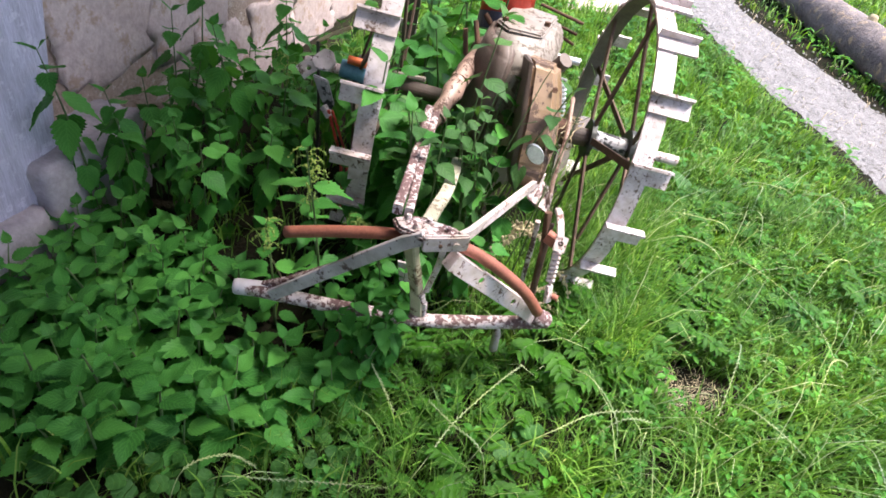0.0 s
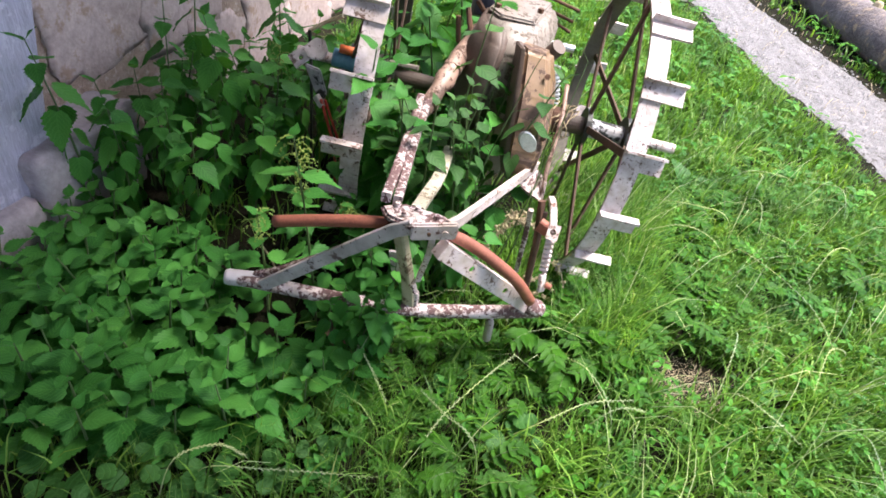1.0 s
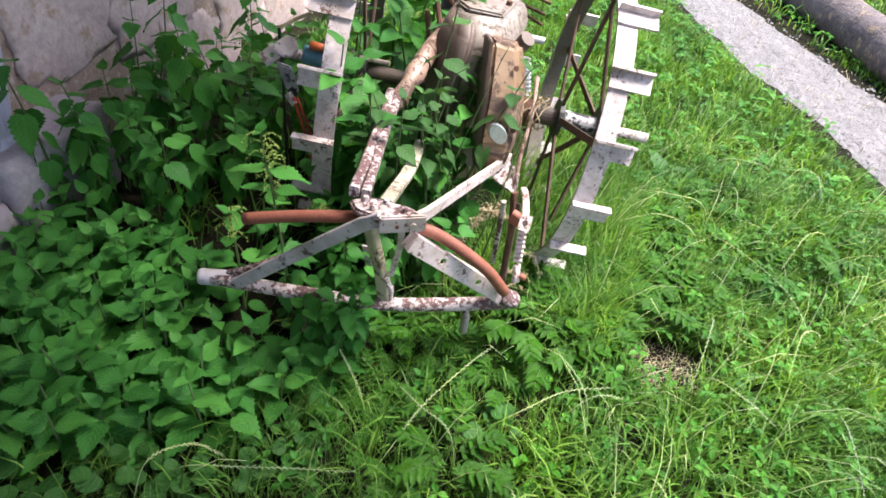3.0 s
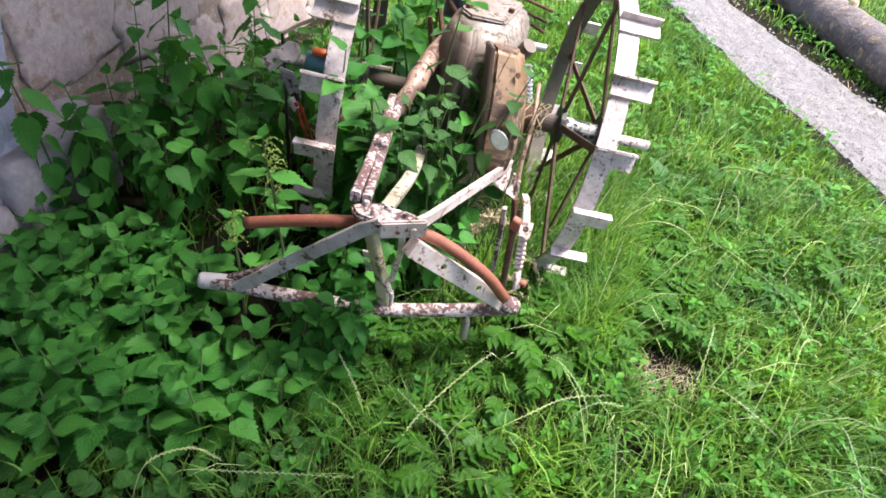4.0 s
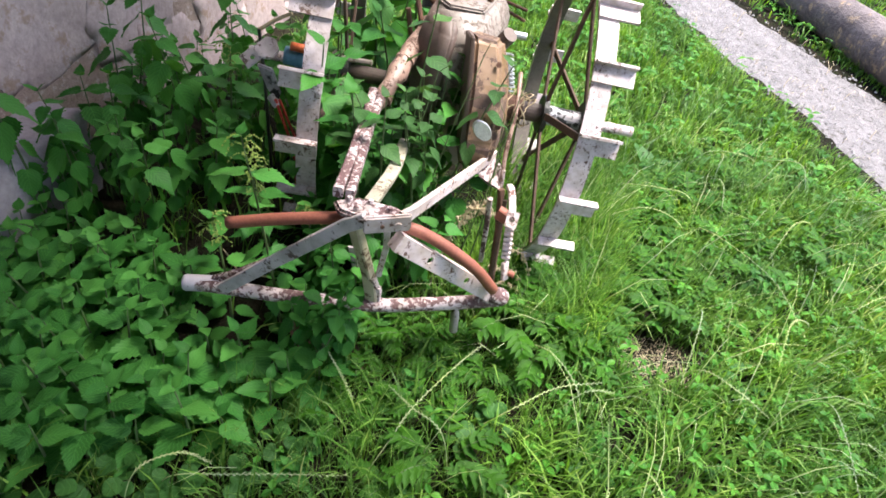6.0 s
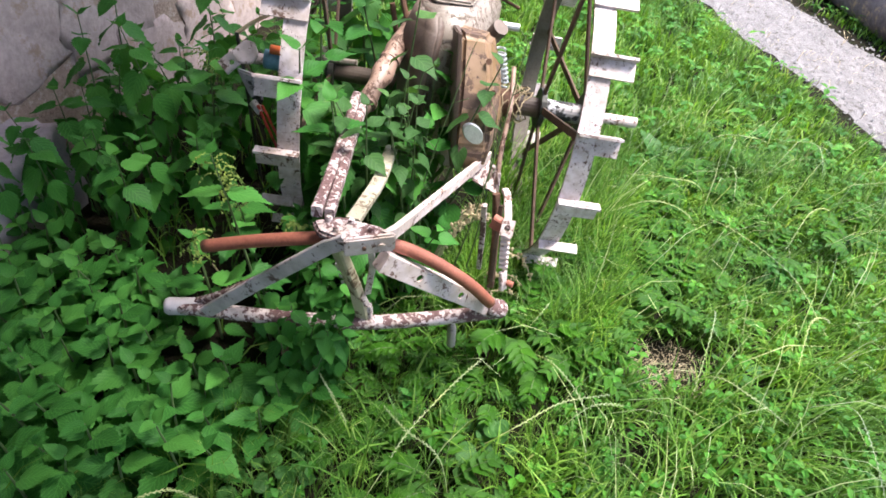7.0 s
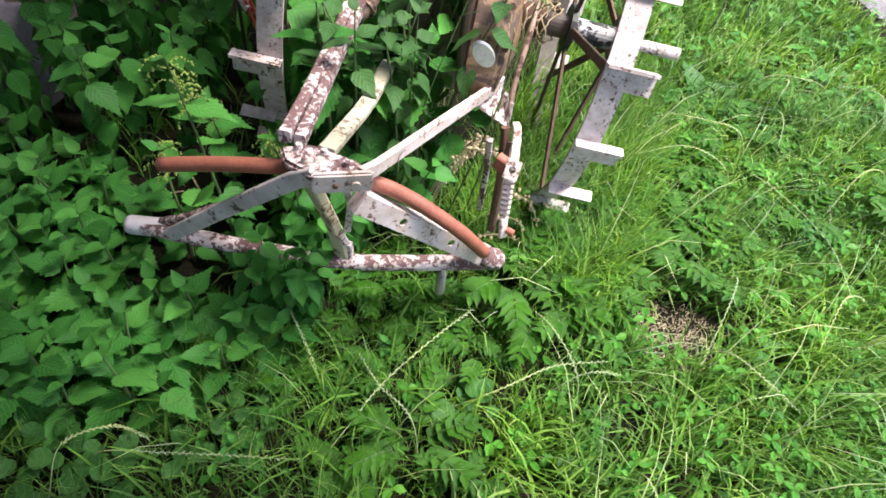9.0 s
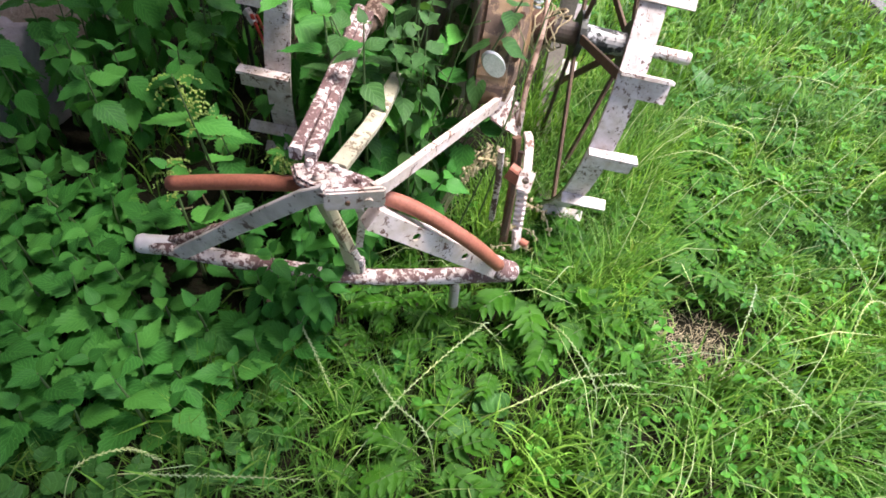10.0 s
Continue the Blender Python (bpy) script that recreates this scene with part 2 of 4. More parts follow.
def sweep(bm, pts, w, h=None, n=12, up=(0, 0, 1), taper=None, caps=True):
    """A rod of radius w, or a bar w wide and h deep with eased edges, along the points."""
    pts = [Vector(p) for p in pts]
    if h is None:
        prof = [(math.cos(a) * w, math.sin(a) * w) for a in (2 * math.pi * i / n for i in range(n))]
    else:
        x, y, c = w / 2, h / 2, min(w, h) * 0.16
        prof = [(x - c, -y), (x, -y + c), (x, y - c), (x - c, y), (-x + c, y), (-x, y - c), (-x, -y + c), (-x + c, -y)]
    rings = []
    for i, p in enumerate(pts):
        d = (pts[min(i + 1, len(pts) - 1)] - pts[max(i - 1, 0)]).normalized()
        u = Vector(up)
        if abs(d.dot(u)) > 0.97:
            u = Vector((0, 1, 0))
        s = d.cross(u).normalized()
        v = s.cross(d)
        k = taper[i] if taper else 1.0
        rings.append([bm.verts.new(p + (s * a + v * b) * k) for a, b in prof])
    m = len(prof)
    for a, b in zip(rings, rings[1:]):
        for i in range(m):
            bm.faces.new((a[i], a[(i + 1) % m], b[(i + 1) % m], b[i]))
    if caps:
        bm.faces.new(rings[0][::-1])
        bm.faces.new(rings[-1])
    return bm


def rod(pts, w, h=None, **k):
    return sweep(bmesh.new(), pts, w, h, **k)


def arc(points, steps=6):
    """A smooth line through the points (Catmull-Rom)."""
    p = [Vector(q) for q in points]
    p = [2 * p[0] - p[1], *p, 2 * p[-1] - p[-2]]
    out = []
    for i in range(1, len(p) - 2):
        for k in range(steps):
            t = k / steps
            a, b, c, d = p[i - 1:i + 3]
            out.append(0.5 * ((2 * b) + (c - a) * t + (2 * a - 5 * b + 4 * c - d) * t * t + (3 * b - a - 3 * c + d) * t ** 3))
    return out + [p[-2]]


def loft(bm, loops, cap=True):
    """Skin between closed loops with the same number of corners."""
    rings = [[bm.verts.new(p) for p in loop] for loop in loops]
    m = len(rings[0])
    for a, b in zip(rings, rings[1:]):
        for i in range(m):
            bm.faces.new((a[i], a[(i + 1) % m], b[(i + 1) % m], b[i]))
    if cap:
        bm.faces.new(rings[0][::-1])
        bm.faces.new(rings[-1])
    return bm


def eased(bm, width=0.004, segments=2):
    bmesh.ops.bevel(bm, geom=bm.edges[:], offset=width, segments=segments, affect="EDGES", clamp_overlap=True)
    return bm


def pierced(bm, size, holes, m, thick=0.005):
    """A flat plate with round holes through it, centred, laid by the matrix m. holes: x, y, radius."""
    x, y = size[0] / 2, size[1] / 2
    loops = [[(-x, -y), (x, -y), (x, y), (-x, y)]]
    loops += [[(a + r * math.cos(-k * math.pi / 7), b + r * math.sin(-k * math.pi / 7)) for k in range(14)] for a, b, r in holes]
    edges = []
    for loop in loops:
        vs = [bm.verts.new((a, b, 0)) for a, b in loop]
        edges += [bm.edges.new((vs[i - 1], vs[i])) for i in range(len(vs))]
    filled = [f for f in bmesh.ops.triangle_fill(bm, edges=edges, use_beauty=True)["geom"] if isinstance(f, bmesh.types.BMFace)]
    out = bmesh.ops.extrude_face_region(bm, geom=filled)
    top = [v for v in out["geom"] if isinstance(v, bmesh.types.BMVert)]
    bmesh.ops.translate(bm, vec=(0, 0, thick), verts=top)
    bmesh.ops.transform(bm, matrix=m, verts=bm.verts[:])
    return bm


def frame_of(origin, x_to, normal):
    """A matrix at origin with x towards x_to and z as near normal as can be."""
    x = (Vector(x_to) - Vector(origin)).normalized()
    y = Vector(normal).cross(x).normalized()
    z = x.cross(y)
    return Matrix.Translation(origin) @ Matrix((x, y, z)).transposed().to_4x4()


def ground_height(x, y):
    return 0.018 * noise.noise((x * 1.7, y * 1.7, 3.0)) + 0.010 * noise.noise((x * 6, y * 6, 8.0))


# ---- ground, path, log ----
ROAD = [(3.3, -2.5), (2.9, 1.6), (2.62, 2.6), (2.26, 3.6), (1.74, 4.8), (1.25, 6.1), (0.65, 7.8), (0.0, 9.6)]
ROAD_HALF = [0.5, 0.5, 0.48, 0.48, 0.51, 0.42, 0.45, 0.6]


def road_offset(x, y):
    """How far a place lies from the path's middle, as a share of its half width."""
    ys = [p[1] for p in ROAD]
    mid = np.interp(y, ys, [p[0] for p in ROAD])
    return (x - mid) / np.interp(y, ys, ROAD_HALF)


def axis_steps(lo, hi, fine_lo, fine_hi, step):
    mids = list(np.arange(fine_lo, fine_hi, step)) + [fine_hi]
    return [lo, lo / 4, *[fine_lo - 6, fine_lo - 2], *mids, *[fine_hi + 2, fine_hi + 6], hi / 4, hi]


gx, gy = axis_steps(-300, 300, -2.0, 5.0, 0.1), axis_steps(-300, 300, -1.0, 11.0, 0.1)
gv = [(x, y, ground_height(x, y)) for y in gy for x in gx]
gf = [(j * len(gx) + i, j * len(gx) + i + 1, (j + 1) * len(gx) + i + 1, (j + 1) * len(gx) + i) for j in range(len(gy) - 1) for i in range(len(gx) - 1)]
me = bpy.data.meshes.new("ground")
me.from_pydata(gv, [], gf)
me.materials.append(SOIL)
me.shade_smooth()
tagged(new("ground", me), "mossy soil under grass and nettles, blackened as the shade between them", "ground", kind="structure")

bm = bmesh.new()
rows = []
for k, y in enumerate(np.arange(-2.5, 9.6, 0.08)):
    mid, half = float(np.interp(y, [p[1] for p in ROAD], [p[0] for p in ROAD])), float(np.interp(y, [p[1] for p in ROAD], ROAD_HALF))
    left, right = half + 0.10 * noise.noise((y * 2.0, 1, 0)) + 0.05 * noise.noise((y * 9, 4, 0)), half + 0.10 * noise.noise((y * 2.0, 7, 0)) + 0.05 * noise.noise((y * 9, 9, 0))
    row = []
    for s in np.linspace(-1, 1, 13):
        x = mid + s * (left if s < 0 else right)
        crown = 0.014 * (1 - s * s) + 0.006 * noise.noise((x * 9, y * 9, 1))
        row.append(bm.verts.new((x, y, ground_height(x, y) + (crown if abs(s) < 0.99 else -0.012))))
    rows.append(row)
for a, b in zip(rows, rows[1:]):
    for i in range(12):
        bm.faces.new((a[i], a[i + 1], b[i + 1], b[i]))
tagged(part("road", bm, GRAVEL, None, smooth=True), "narrow grey gravel path through the grass", "path", kind="structure")

bm = bmesh.new()
hub_ = bm.verts.new((0.0, 6.0, ground_height(0, 6) + 0.02))
ring = [bm.verts.new((0.55 * math.cos(a) * (1 + 0.25 * noise.noise((math.cos(a) * 2, math.sin(a) * 2, 0))), 6.0 + 1.15 * math.sin(a) * (1 + 0.2 * noise.noise((math.cos(a) * 2, math.sin(a) * 2, 5))), 0.004)) for a in np.linspace(0, 2 * math.pi, 40, endpoint=False)]
for i in range(40):
    bm.faces.new((ring[i - 1], ring[i], hub_))
tagged(part("bare_earth", bm, STONE, None), "pale sandy bare patch in the grass", "bare earth", kind="structure")

rng = np.random.default_rng(5)
bm = bmesh.new()
for _ in range(3200):
    y = float(rng.uniform(2.2, 8.5))
    mid, half = float(np.interp(y, [p[1] for p in ROAD], [p[0] for p in ROAD])), float(np.interp(y, [p[1] for p in ROAD], ROAD_HALF))
    x, r = mid + float(rng.normal(0, 0.5)) * half, float(rng.uniform(0.004, 0.014))
    q = [bm.verts.new((x + r * math.cos(a) * rng.uniform(0.7, 1.2), y + r * math.sin(a) * rng.uniform(0.7, 1.2), ground_height(x, y) + 0.01)) for a in np.arange(0, 6.2, 1.05)]
    top = bm.verts.new((x, y, ground_height(x, y) + 0.014 + r * 0.7))
    for i in range(6):
        bm.faces.new((q[i - 1], q[i], top))
tagged(part("path_stones", bm, PEBBLE, None), "small grey stones scattered on the path", "gravel", kind="stuff")

log = thing("log", (2.55, 5.3, 0.0), "long grey-brown felled log beside the gravel path", "log")
bm = bmesh.new()
a, b = Vector((2.90, 3.6, 0.165)), Vector((0.96, 10.8, 0.165))
loops = []
for i in range(60):
    p, r = a.lerp(b, i / 59), 0.175 - 0.03 * i / 59
    side = (b - a).cross(Vector((0, 0, 1))).normalized()
    ring = []
    for k in range(22):
        an = 2 * math.pi * k / 22
        rr = r * (1 + 0.05 * noise.noise((math.cos(an) * 2, math.sin(an) * 2, i * 0.25)) + 0.03 * noise.noise((math.cos(an) * 6, math.sin(an) * 6, i * 0.5)))
        ring.append(p + side * rr * math.cos(an) + Vector((0, 0, rr * math.sin(an))))
    loops.append(ring)
part("trunk", loft(bm, loops), BARK, log, smooth=True)
for f, an in ((0.14, 2.2), (0.3, 1.5), (0.45, 2.0)):
    p = a.lerp(b, f)
    out = side * math.cos(an) + Vector((0, 0, math.sin(an)))
    part("knot", rod([p + out * 0.15, p + out * 0.19, p + out * 0.205], 0.035, n=9, taper=[1.3, 1.0, 0.7]), STRAW, log, "pale sawn branch knot")

# ---- barn wall and post ----
WALL_X = -1.22
wall = new("wall_west")
tagged(wall, "old barn wall of pale stones in earth mortar", "wall", kind="structure")
bm = bmesh.new()
loft(bm, [[(WALL_X - 0.45, y, -0.1), (WALL_X, y, -0.1), (WALL_X - 0.03, y, 2.55), (WALL_X - 0.45, y, 2.55)] for y in (-5.0, 4.4)])
part("mortar", bm, MORTAR, wall)


# unseen roof, added only to shade the left side and the near ground
roof = new("lean_to_roof")
tagged(roof, "unseen boarded roof added to shade the left side and near ground", "roof", kind="structure")
for k in range(15):
    x0 = -1.80 + 0.2 * k
    z0 = 2.72 - 0.20 * (x0 + 1.92)
    part("board", rod([(x0 + 0.1, -5.0, z0), (x0 + 0.1, 3.0 if k < 10 else 1.15, z0)], 0.198, 0.03, up=(0.196, 0, 0.98)), PLANK, roof)


def boulder(seed, size, uneven=1.0):
    bm = bmesh.new()
    bmesh.ops.create_icosphere(bm, subdivisions=4, radius=1.0)
    for v in bm.verts:
        c = v.co
        m = max(abs(c.x), abs(c.y), abs(c.z))
        c = c.lerp(c / m, 0.95)
        c *= 1 + uneven * (0.30 * noise.noise(c * 1.3 + Vector((seed, 0, 0))) + 0.14 * noise.noise(c * 3.5 + Vector((0, seed, 0))) + 0.05 * noise.noise(c * 9 + Vector((seed, seed, 0))))
        v.co = Vector((c.x * size[0], c.y * size[1], c.z * size[2]))
    return bm


STONES = [(1.34, 0.08, 0.16, 0.13), (1.52, 0.52, 0.20, 0.15), (1.72, 0.24, 0.17, 0.12), (1.93, 0.47, 0.19, 0.15), (2.12, 0.16, 0.20, 0.15),
          (2.32, 0.44, 0.17, 0.13), (2.52, 0.14, 0.17, 0.15), (2.62, 0.72, 0.22, 0.14), (2.75, 0.42, 0.22, 0.13), (2.95, 0.13, 0.22, 0.14),
          (3.25, 0.45, 0.22, 0.15), (3.4, 0.14, 0.20, 0.14), (1.45, 0.86, 0.20, 0.15), (1.86, 0.82, 0.18, 0.15), (2.22, 0.76, 0.17, 0.15),
          (3.1, 0.76, 0.22, 0.14), (3.55, 0.78, 0.20, 0.15)]
for i, (y, z, hy, hz) in enumerate(STONES):
    st = part("stone", boulder(i * 3.7, (0.017, hy * 1.16, hz * 1.14)), STONE, wall, local=True, smooth=True)
    st.matrix_basis = pose(WALL_X - 0.014 + 0.006 * math.sin(i * 2.3) - 0.011 * z, y, z, 9 * math.sin(i), -0.7 + 1.2 * math.sin(i * 3.1), 2 * math.cos(i * 1.7))

for y, hy, hz, px_ in ((1.24, 0.21, 0.17, 0.05), (0.86, 0.17, 0.10, 0.06), (0.5, 0.2, 0.09, 0.06)):
    st = part("plinth_stone", boulder(y * 9, (0.11, hy, hz), 0.35), PLINTH, wall, local=True, smooth=True)
    st.matrix_basis = pose(WALL_X + px_, y, hz * 0.7, 0, 0, 3)
post = thing("wooden_post", (WALL_X + 0.05, 0.9, 0.0), "broad grey weathered wooden post standing against the wall", "post")
for k, (y0, y1) in enumerate(((0.23, 0.54), (0.546, 0.83), (0.835, 1.10))):
    lean = 0.17 * (1.0 if k == 2 else 0.9)
    loops = []
    for z in np.linspace(0.15, 2.5, 30):
        w = 0.006 * noise.noise((z * 3, k * 5, 0))
        loops.append([(WALL_X + 0.0, y0 + lean * z, z), (WALL_X + 0.10, y0 + lean * z, z), (WALL_X + 0.11 + w, (y0 + y1) / 2 + lean * z, z), (WALL_X + 0.10, y1 + w + lean * z, z), (WALL_X + 0.0, y1 + w + lean * z, z)])
    part("plank", loft(bmesh.new(), loops), PLANK, post)

# ---- the two-wheeled tractor ----
YAW, TIP = radians(11.6), radians(-2.2)
AXIS = Vector((math.cos(YAW) * math.cos(TIP), math.sin(YAW) * math.cos(TIP), math.sin(TIP)))
UP = (Vector((0, 0, 1)) - AXIS * AXIS.z).normalized()
AHEAD = UP.cross(AXIS)
RIGHT_WHEEL = Vector((0.412, 1.886, 0.457))
TRACK = 0.868
tractor = thing("walking_tractor", (0.0, 1.5, 0.0), "derelict two-wheeled tractor with white lugged steel wheels, overgrown by nettles", "tractor")


def on_wheel(c, s, d, r, phi):
    """A place on a wheel: d outwards along the axle from the lugs' outer edge, at radius r, phi degrees back from the top."""
    return c + AXIS * (s * d) + (UP * math.cos(radians(phi)) - AHEAD * math.sin(radians(phi))) * r


def steel_wheel(c, s, phase, spoke_phase):
    bm = bmesh.new()
    loops = []
    for k in range(72):
        phi = k * 5
        loops.append([on_wheel(c, s, d, r, phi) for d, r in ((-0.107, 0.449), (-0.107, 0.455), (-0.053, 0.455), (-0.053, 0.449))])
    rim = part("wheel", loft(bm, loops + [loops[0]], cap=False), WHEEL, tractor, "white painted flat steel rim")
    loops = [[on_wheel(c, s, d, r, k * 5) for d, r in ((-0.106, 0.443), (-0.106, 0.4485), (-0.054, 0.4485), (-0.054, 0.443))] for k in range(72)]
    part("rim_lining", loft(bmesh.new(), loops + [loops[0]], cap=False), GREYRIM, rim, "bare grey-brown inner face of the rim")
    for k in range(16):
        phi = phase + 22.5 * k
        low, high = phi, phi - 6.2
        bm = bmesh.new()
        prof = [(0.456, low), (0.463, low), (0.463, high + 0.8), (0.483, high + 0.8), (0.483, high), (0.456, high)]
        ends = []
        for d in (-0.109, 0.0):
            ends.append([on_wheel(c, s, d, r, p) for r, p in prof])
        part("lug", loft(bm, ends), WHEEL, rim)
    for k in range(6):
        for d_hub, d_rim, off in ((-0.115, -0.097, 0.0), (0.02, -0.060, 30.0)):
            phi = spoke_phase + off + 60 * k
            pts = [on_wheel(c, s, d_hub, 0.045, phi), on_wheel(c, s, d_rim, 0.444, phi)]
            part("spoke", rod(pts, 0.022, 0.008, up=AXIS), SPOKE, rim)
    for d in (-0.115, 0.02):
        part("hub_flange", rod([c + AXIS * s * (d - 0.008), c + AXIS * s * (d + 0.008)], 0.062, n=24), BLACK, rim, "black greasy hub flange")
    part("hub", rod([c + AXIS * s * -0.12, c + AXIS * s * 0.05], 0.031, n=20), HUB, rim, "grey painted hub tube")
    part("axle_stub", rod([c + AXIS * s * 0.05, c + AXIS * s * 0.195], 0.017, n=14), WHITE, rim)
    return rim


steel_wheel(RIGHT_WHEEL, 1, 29.0, 10.0)
LEFT_WHEEL = RIGHT_WHEEL - AXIS * TRACK + Vector((-0.014, 0.030, 0.0))
steel_wheel(LEFT_WHEEL, -1, 51.0, 25.0)
part("axle_tube", rod([RIGHT_WHEEL - AXIS * 0.11, RIGHT_WHEEL - AXIS * 0.235], 0.030, n=18), BROWN, tractor)
part("axle_tube", rod([RIGHT_WHEEL - AXIS * 0.235, LEFT_WHEEL + AXIS * 0.11], 0.026, n=18), BROWN, tractor)

def prism(rows, ease=0.012):
    bm = loft(bmesh.new(), rows)
    return eased(bm, ease, 3)


# rear cross tube and what it carries
part("cross_tube", rod(arc([(-0.45, 0.972, 0.207), (-0.177, 1.012, 0.222), (0.006, 1.058, 0.224), (0.16, 1.115, 0.234), (0.315, 1.172, 0.256)], 4), 0.018, n=16), PATCHY, tractor, "round tube with white paint flaking off rust", smooth=True)
SLEEVE = flaking_paint("worn_lilac_paint", (0.62, 0.56, 0.60), (0.14, 0.10, 0.12), 0.08, 45, dirt=(0.45, 0.40, 0.42))
part("end_sleeve", rod([(-0.457, 0.970, 0.205), (-0.450, 0.972, 0.2055), (-0.372, 0.993, 0.210), (-0.367, 0.994, 0.210)], 0.0215, n=20, taper=[0.86, 1, 1, 0.9]), SLEEVE, tractor, "worn lilac-white sleeve on the tube's end", smooth=True)
part("peg", rod([(0.208, 1.145, 0.245), (0.216, 1.134, 0.200), (0.222, 1.130, 0.140)], 0.0115, n=12), WHITE, tractor, smooth=True)
# head plate: a tilted plate with a cast front lip
plate = [(-0.080, 0.984, 0.580), (-0.030, 1.000, 0.594), (0.060, 0.988, 0.604), (0.088, 0.966, 0.606), (0.016, 0.922, 0.602), (-0.056, 0.952, 0.582)]
part("head_plate", eased(loft(bmesh.new(), [[(x, y, z - d) for x, y, z in plate] for d in (0.018, 0.0)]), 0.005, 3), PATCHY, tractor, "thick plate, white paint flaked to purple-brown rust")
a, b = Vector((0.010, 0.919, 0.606)), Vector((0.094, 0.964, 0.610))
back = (b - a).cross(Vector((0, 0, 1))).normalized() * -0.012
drop = Vector((0.0, 0.000, -0.042))
lip = [[p + o for o in (Vector((0, 0, 0)), drop * 0.5, drop, drop + back, back)] for p in (a, a.lerp(b, 0.33), a.lerp(b, 0.66), b)]
part("plate_lip", eased(loft(bmesh.new(), lip), 0.0035, 2), WHITE, tractor, "thick white painted lip")
for f, r_b, mat in ((0.38, 0.0040, RUST), (0.72, 0.0075, WHITE)):
    p = a.lerp(b, f) + drop * 0.55
    part("bolt", rod([p, p - back * 0.35], r_b, n=12), mat, tractor)
for dx, dy in ((-0.045, 0.985), (0.0, 0.985), (0.045, 0.972), (-0.02, 0.958)):
    p = Vector((dx, dy, 0.590 + 0.12 * (dx + 0.045)))
    part("rivet", rod([p, p + Vector((0, 0, 0.008))], 0.0075, n=10, taper=[1.0, 0.7]), PATCHY, tractor)
# long side bars running forward
part("long_bar", rod(arc([(-0.074, 0.992, 0.594), (-0.096, 1.13, 0.590), (-0.122, 1.28, 0.592), (-0.150, 1.44, 0.604)], 4), 0.021, 0.026), PATCHY, tractor)
part("long_bar", rod(arc([(-0.050, 0.998, 0.590), (-0.078, 1.14, 0.583), (-0.106, 1.29, 0.584), (-0.132, 1.46, 0.592)], 4), 0.019, 0.026), PATCHY, tractor)
CASTING = flaking_paint("pink_brown_rust", (0.33, 0.21, 0.17), (0.12, 0.062, 0.045), 0.42, 60, dirt=(0.20, 0.125, 0.09))
casting = []
for f in np.linspace(0, 1, 9):
    c = Vector((-0.134, 1.435, 0.570)).lerp(Vector((-0.098, 1.76, 0.700)), f)
    r0 = 0.018 + 0.009 * math.sin(math.pi * f) + 0.004 * math.sin(f * 21)
    casting.append([c + Vector((math.cos(q) * r0, 0, math.sin(q) * r0 * (1.1 + 0.12 * math.sin(3 * q + 5 * f)))) for q in np.arange(0, 6.2, 0.45)])
part("rusty_body", loft(bmesh.new(), casting), CASTING, tractor, "rusty pink-brown cast steering body", smooth=True)
for f in (0.06, 0.5, 0.9):
    c = Vector((-0.134, 1.435, 0.570)).lerp(Vector((-0.098, 1.76, 0.700)), f)
    part("body_collar", rod([c, c + Vector((0.001, 0.013, 0.005))], 0.028, n=16), CASTING, tractor)
part("centre_bar", rod(arc([(-0.006, 1.005, 0.580), (-0.010, 1.08, 0.562), (-0.012, 1.20, 0.545), (-0.030, 1.36, 0.530)], 3), 0.030, 0.016), flaking_paint("greenish_grey_paint", (0.42, 0.39, 0.31), (0.18, 0.13, 0.09), 0.35, 50, dirt=(0.26, 0.22, 0.15)), tractor, "dull grey-green bar")
# brace to the gearbox, with its gusset
part("brace", rod([(0.070, 0.965, 0.594), (0.084, 0.995, 0.590), (0.14, 1.25, 0.532), (0.197, 1.515, 0.470)], 0.012, 0.030), WHITE, tractor, "white painted flat brace")
gusset = [(0.148, 1.34, 0.505), (0.200, 1.50, 0.462), (0.240, 1.47, 0.455), (0.246, 1.44, 0.405), (0.205, 1.46, 0.400), (0.165, 1.42, 0.455)]
part("brace_shoe", eased(loft(bmesh.new(), [[(x, y + d, z) for x, y, z in gusset] for d in (0.0, 0.018)]), 0.003), PATCHY, tractor, "grey flaking gusset under the brace")
part("rear_post", rod(arc([(0.236, 1.46, 0.425), (0.226, 1.52, 0.50), (0.222, 1.60, 0.58), (0.205, 1.70, 0.645)], 4), 0.0065, n=10), CASTING, tractor, "rod wound about with dry vines", smooth=True)
# struts down to the cross tube
part("strut", rod(arc([(-0.036, 0.968, 0.578), (-0.024, 1.005, 0.47), (-0.006, 1.045, 0.34), (0.006, 1.066, 0.235)], 4), 0.031, 0.022), flaking_paint("yellowed_paint", (0.50, 0.43, 0.30), (0.20, 0.13, 0.08), 0.36, 34), tractor, "yellowed flaking strut")
part("strut_foot", rod(arc([(-0.001, 1.050, 0.335), (0.008, 1.062, 0.285), (0.010, 1.066, 0.232)], 3), 0.036, 0.014), PATCHY, tractor)
part("thin_strut", rod([(0.048, 0.955, 0.580), (0.036, 1.02, 0.46), (0.016, 1.058, 0.33)], 0.014, 0.006), WHITE, tractor)
part("small_plate", rod([(-0.064, 1.10, 0.36), (-0.046, 1.115, 0.255)], 0.028, 0.006), LILAC, tractor)
